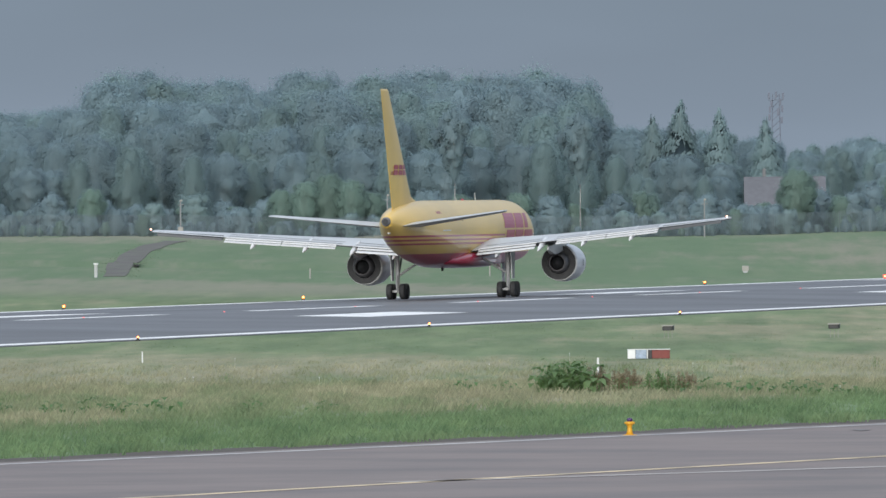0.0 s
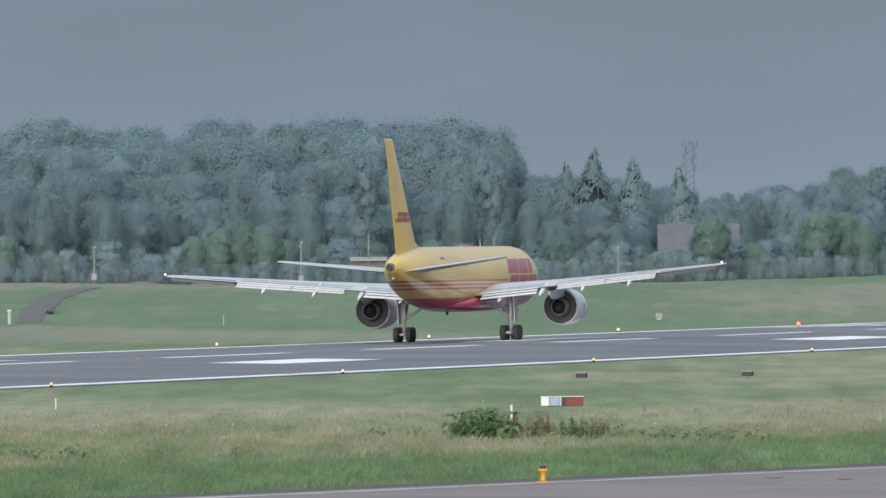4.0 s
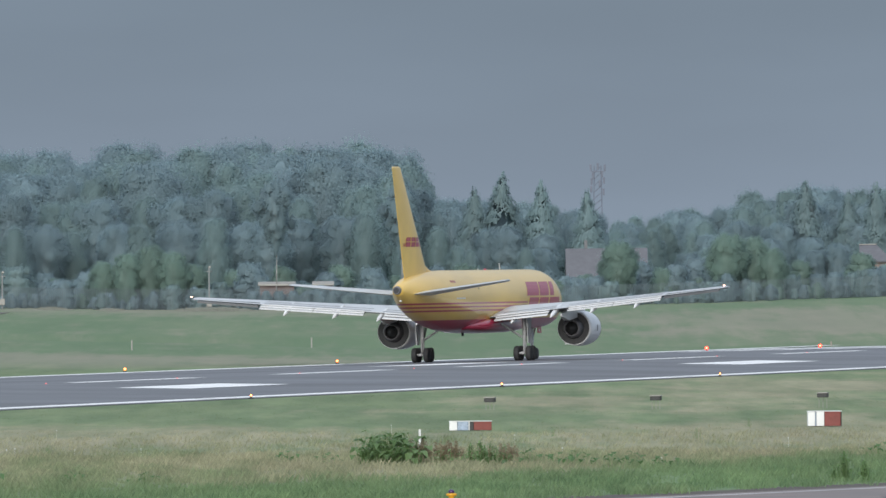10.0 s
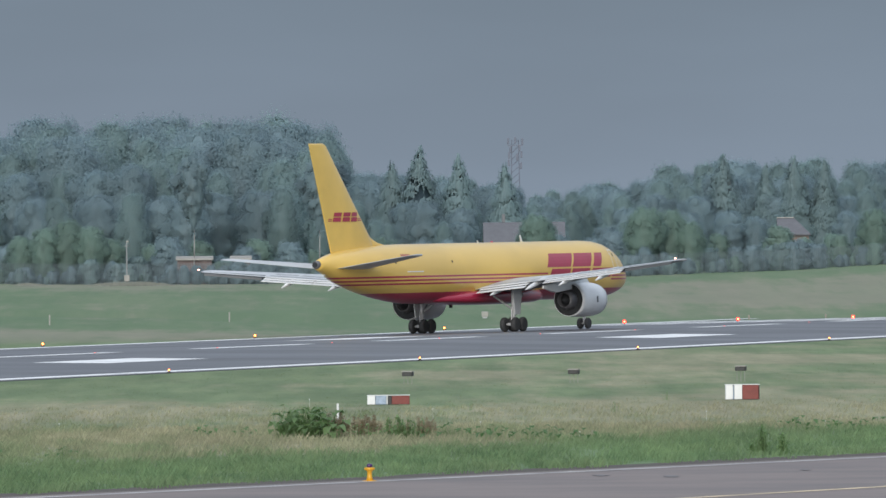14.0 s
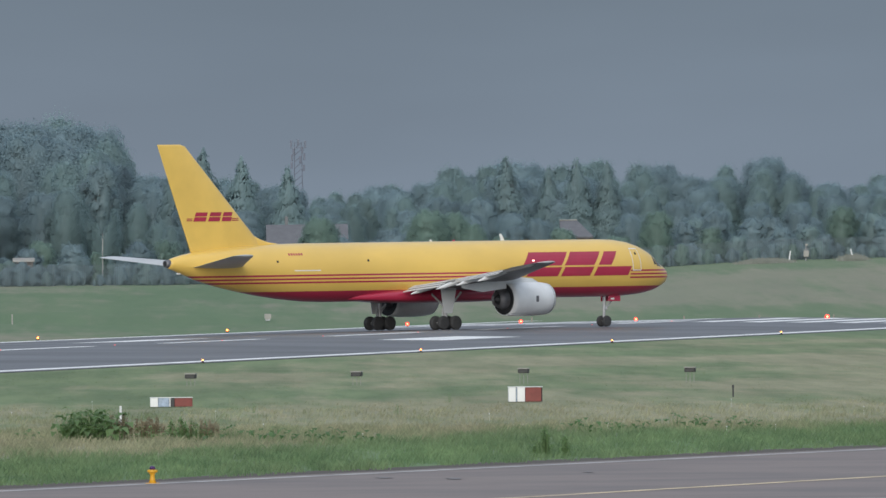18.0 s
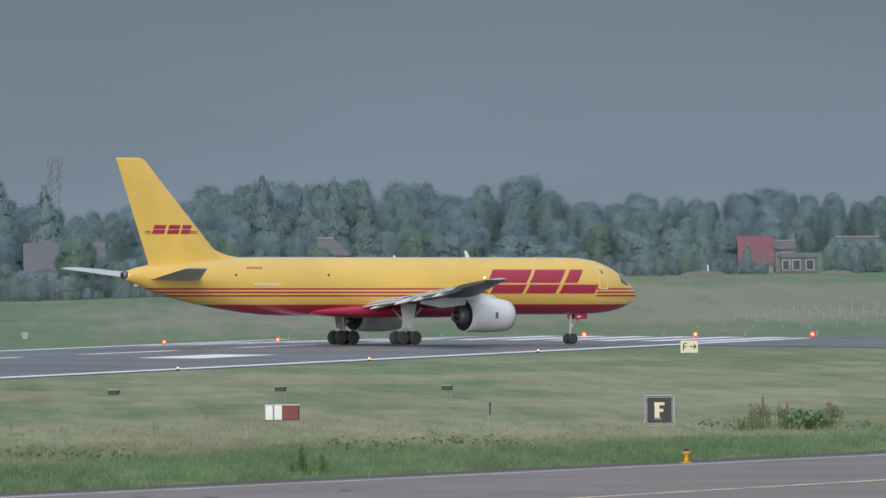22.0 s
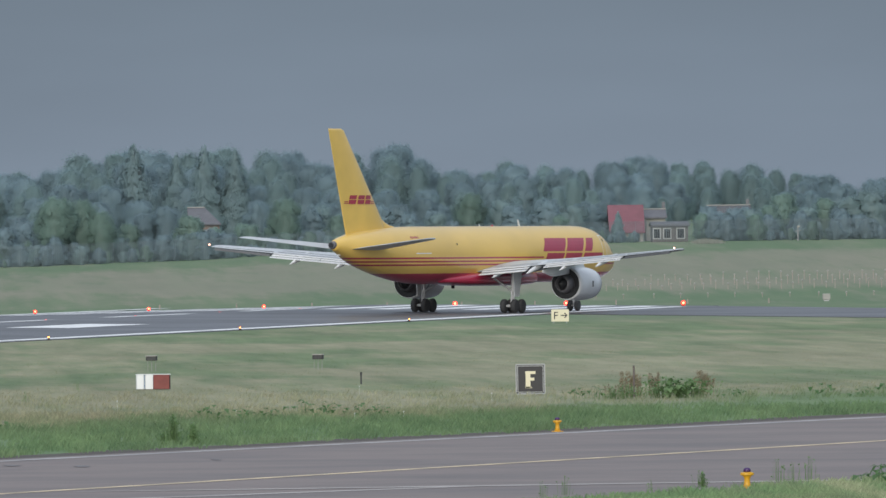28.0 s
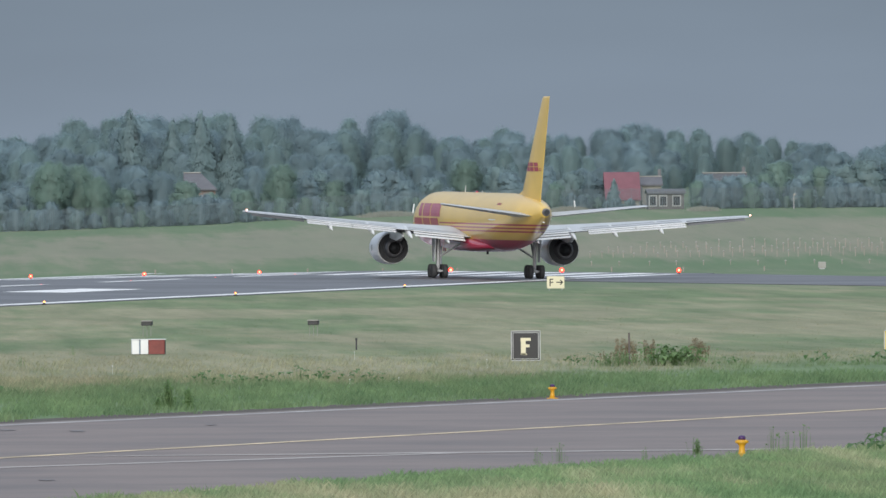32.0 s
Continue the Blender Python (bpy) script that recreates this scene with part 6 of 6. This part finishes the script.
rng = random.Random(77)
for x, y, k in ((-1.75, 529.5, 1.0), (-1.1, 528.5, 1.1), (36.6, 588.5, 0.8), (37.5, 588, 0.72)):
    put(big, x, y, rng.uniform(0, 6.28), k)
for x, y, k in ((1.6, 528.0, 0.6), (2.5, 527.5, 0.6), (35.0, 588.0, 0.65), (34.4, 587.0, 0.6)):
    put(mixed, x, y, rng.uniform(0, 6.28), k * 1.15)
for x, y, k in ((-0.4, 528.6, 1.0), (0.1, 529.0, 0.85), (0.7, 528.6, 0.9), (1.0, 529.4, 0.8), (2.9, 528.0, 0.8), (35.6, 597, 1.0), (36.5, 597, 0.95), (38.6, 596, 1.0), (-21.5, 500, 0.6)):
    put(rusty, x, y, rng.uniform(0, 6.28), k)
for x, y, k in ((20.7, 386.5, 0.8), (21.4, 388.9, 0.95), (23.9, 392.6, 0.6), (25.5, 396.8, 0.9), (28.1, 403.0, 1.2), (28.5, 403.5, 1.0), (28.9, 403.0, 1.3), (-14.5, 560, 0.8), (14.0, 640, 0.7), (5.2, 610, 0.7), (11.0, 600, 0.8)):
    put(thin, x, y, rng.uniform(0, 6.28), k)
for x, y, k in ((3.6, 526.8, 1.1), (4.6, 524, 0.9), (5.4, 524.8, 1.0), (6.6, 520.0, 1.0), (7.3, 518.0, 1.1), (8.3, 517, 0.9), (-5.2, 538, 0.8), (-3.6, 537, 0.7), (-18.4, 487, 0.9), (-17.2, 487, 1.1), (-16.1, 486, 1.0), (-14.7, 486, 1.1), (-20.3, 488, 1.0), (-11.8, 490, 0.8), (-9.5, 492, 0.7),
                (16.8, 541, 1.0), (17.9, 540.4, 0.9), (18.9, 540, 0.8), (20.5, 548, 1.1), (21.4, 547.4, 1.0), (22.6, 546.5, 0.9), (23.3, 546, 0.8), (33.0, 589, 0.8), (33.8, 589.5, 0.9), (39.3, 588, 0.8), (42.7, 586, 1.0), (44.2, 586, 0.7), (45.2, 585, 1.1), (46.5, 584, 1.2), (31.0, 401.5, 1.2), (31.9, 404, 1.3), (30.6, 398.8, 1.0)):
    put(low, x, y, rng.uniform(0, 6.28), k * 0.85)
for x, y, k in ((13.75, 484.5, 0.95), (14.4, 484.3, 0.7), (13.4, 484.8, 0.4), (25.6, 397, 0.45), (0.55, 529.2, 0.6), (1.55, 528.6, 0.75), (1.9, 528.9, 0.85), (2.3, 528.4, 0.8), (2.75, 528.6, 0.7), (2.05, 528.0, 0.65), (-2.1, 528.8, 0.6)):
    put(tall, x, y, rng.uniform(0, 6.28), k)


# ---- grass blades ----
def blades(name, spots, label, n=6):
    """Tufts: (x, y, height). Each blade is a bent sliver."""
    rng = random.Random(len(spots))
    verts, faces = [], []
    for x, y, h in spots:
        for b in range(n):
            a = rng.uniform(0, 6.28)
            hh = h * rng.uniform(0.5, 1.2)
            lean = Vector((math.cos(a), math.sin(a), 0)) * hh * rng.uniform(0.1, 0.8)
            w = Vector((1.0, rng.uniform(-0.4, 0.4), 0)) * (0.011 + 0.022 * h)
            p = Vector((x + rng.gauss(0, 0.16), y + rng.gauss(0, 0.3), -0.05))
            m = p + lean * 0.35 + Vector((0, 0, hh * 0.62))
            t = p + lean + Vector((0, 0, hh))
            k = len(verts)
            verts += [tuple(p - w), tuple(p + w), tuple(m), tuple(t)]
            faces += [(k, k + 1, k + 2), (k + 2, k + 1, k + 3)]
    me = mesh_from(name, verts, faces, [M_blades])
    return tagged(new(name, me), label, "grass", kind="stuff")


def lush(x, y):
    """Uneven growth: 0.45 to 1.4."""
    n = noise.noise(Vector((x * 0.45, y * 0.09, 3.1))) * 0.5 + noise.noise(Vector((x * 1.7, y * 0.3, 9.0))) * 0.35
    return max(0.45, min(1.4, 0.95 + n))


def scatter():
    rng = random.Random(4)
    verge_, belt_, front_, mown_ = [], [], [], []
    for _ in range(30000):
        y = rng.uniform(400, 560)
        x = rng.uniform(-0.05 * y - 2, 0.083 * y)
        d = y - 2.198 * x - 436.5
        if d < 9.0 + 5.0 * noise.noise(Vector((x * 0.8, y * 0.2, 0.0))) + 3.0 * noise.noise(Vector((x * 3.0, 0.0, 5.0))):
            continue
        k = lush(x, y)
        if rng.random() < 0.55 + 0.4 * k:
            verge_.append((x, y, 0.27 * k))
    # taller dry belt behind the verge
    for _ in range(9000):
        y = rng.uniform(520, 650)
        x = rng.uniform(-0.05 * y, 0.083 * y)
        if y - 2.198 * x - 436.5 < 50:
            continue
        fade = min(1.0, (665 - y) / 60.0)
        belt_.append((x, y, 0.2 * fade * lush(x, y)))
    # in front of the taxiway
    for _ in range(24000):
        y = rng.uniform(325, 440)
        x = tx_near(y) + 0.6 + 0.9 * noise.noise(Vector((y * 0.25, 0.0, 1.0))) + rng.uniform(0, 1) ** 1.2 * 24
        if x > 0.083 * y:
            continue
        front_.append((x, y, 0.24 * lush(x, y)))
    # short mown grass up to the runway
    for _ in range(20000):
        y = rng.uniform(640, 1000) if rng.random() < 0.5 else rng.uniform(630, 800)
        x = rng.uniform(-0.05 * y, 0.083 * y)
        s, q = to_rw(x, y)
        if q < EDGE_N + 2.5 and s < 470:
            continue
        mown_.append((x, y, 0.07 * lush(x, y)))
    return verge_, belt_, front_, mown_


def tussocks():
    """Straw-coloured tufts on the bank's brow, just before the fence."""
    rng = random.Random(31)
    spots_ = []
    for a0, a1, n, h in ((-0.0266, -0.0245, 260, 0.35), (-0.0225, -0.0205, 160, 0.3), (-0.0175, -0.0118, 520, 0.45), (0.0415, 0.0455, 420, 0.5), (0.0486, 0.0504, 260, 0.6), (0.0545, 0.0572, 320, 0.6), (0.064, 0.066, 200, 0.45)):
        for _ in range(n):
            u = rng.betavariate(2, 2)
            y = rng.uniform(1386, 1398)
            x = (a0 + (a1 - a0) * u) * y
            spots_.append((x, y, height(x, y), h * rng.uniform(0.5, 1.1) * (0.4 + 2.4 * u * (1 - u))))
    return spots_


def straw(name, spots, label, material):
    rng = random.Random(9)
    verts, faces = [], []
    for x, y, z, h in spots:
        for _ in range(9):
            a, hh = rng.uniform(0, 6.28), h * rng.uniform(0.5, 1.2)
            p = Vector((x + rng.gauss(0, 0.3), y + rng.gauss(0, 0.3), z - 0.1))
            t = p + Vector((math.cos(a) * hh * 0.5, math.sin(a) * hh * 0.5, hh))
            k = len(verts)
            verts += [tuple(p - Vector((0.05, 0, 0))), tuple(p + Vector((0.05, 0, 0))), tuple(t)]
            faces.append((k, k + 1, k + 2))
    return tagged(new(name, mesh_from(name, verts, faces, [material])), label, "grass", kind="stuff")


M_bank_grass = leaf_mat("bank_grass", (0.17, 0.24, 0.155), (0.21, 0.28, 0.185))
M_straw = leaf_mat("straw", (0.255, 0.265, 0.225), (0.31, 0.315, 0.27))
straw("straw_tussocks", tussocks(), "tall straw-coloured tussocks before the perimeter fence", M_straw)
rng = random.Random(17)
straw("track_grass", [(x + rng.gauss(0, 0.35), y + rng.gauss(0, 2.0), z, rng.uniform(0.06, 0.16)) for x, y, z in TRACK_EDGE for _ in range(4)], "ragged green grass along the bare track", M_bank_grass)
v_spots, b_spots, f_spots, m_spots = scatter()
blades("verge_grass", v_spots, "lush green grass on the verge behind the taxiway")
blades("dry_grass", b_spots, "taller straw-coloured grass in the meadow", 5)
blades("front_grass", f_spots, "uneven light-green grass in front of the taxiway")
def flowers():
    """A few white flower heads in the dry belt."""
    rng = random.Random(61)
    bm = bmesh.new()
    for _ in range(22):
        y = rng.uniform(520, 625)
        x = rng.uniform(-0.045 * y, 0.08 * y)
        if y - 2.198 * x - 436.5 < 45:
            continue
        z = rng.uniform(0.18, 0.34)
        lathe([(z, 0.01), (z + 0.015, 0.026), (z + 0.028, 0.01)], 6, 'Z', bm, (x, y, 0))
        rod((x, y, -0.03), (x, y, z + 0.005), 0.004, 0.003, 3, bm)
    return tagged(part("white_flowers", bm, M_white), "scattered small white flower heads in the dry grass", "flowers", kind="stuff")


flowers()
blades("mown_grass", m_spots, "short mown grass between taxiway and runway", 3)


# ---- movement ----
def motions():
    walk(aircraft, [(t, flight_pose(x, y, h, b)) for t, x, y, h, b in FLIGHT])
    ts = np.array([r[0] for r in FLIGHT])
    xs, ys, hs = (np.array([r[i] for r in FLIGHT]) for i in (1, 2, 3))
    fine = np.arange(0, 32.01, 0.1)
    fx, fy, fh = np.interp(fine, ts, xs), np.interp(fine, ts, ys), np.radians(np.interp(fine, ts, hs))
    for ax, px, py, r in axles:
        wx = fx + px * np.sin(fh) - py * np.cos(fh)
        wy = fy + px * np.cos(fh) + py * np.sin(fh)
        roll = np.concatenate([[0.0], np.cumsum((np.diff(wx) * np.sin(fh[1:]) + np.diff(wy) * np.cos(fh[1:])) / r)])
        walk(ax, [(float(t), pose(px, py, r, 0, math.degrees(a), 0)) for t, a in zip(fine, roll)])


motions()
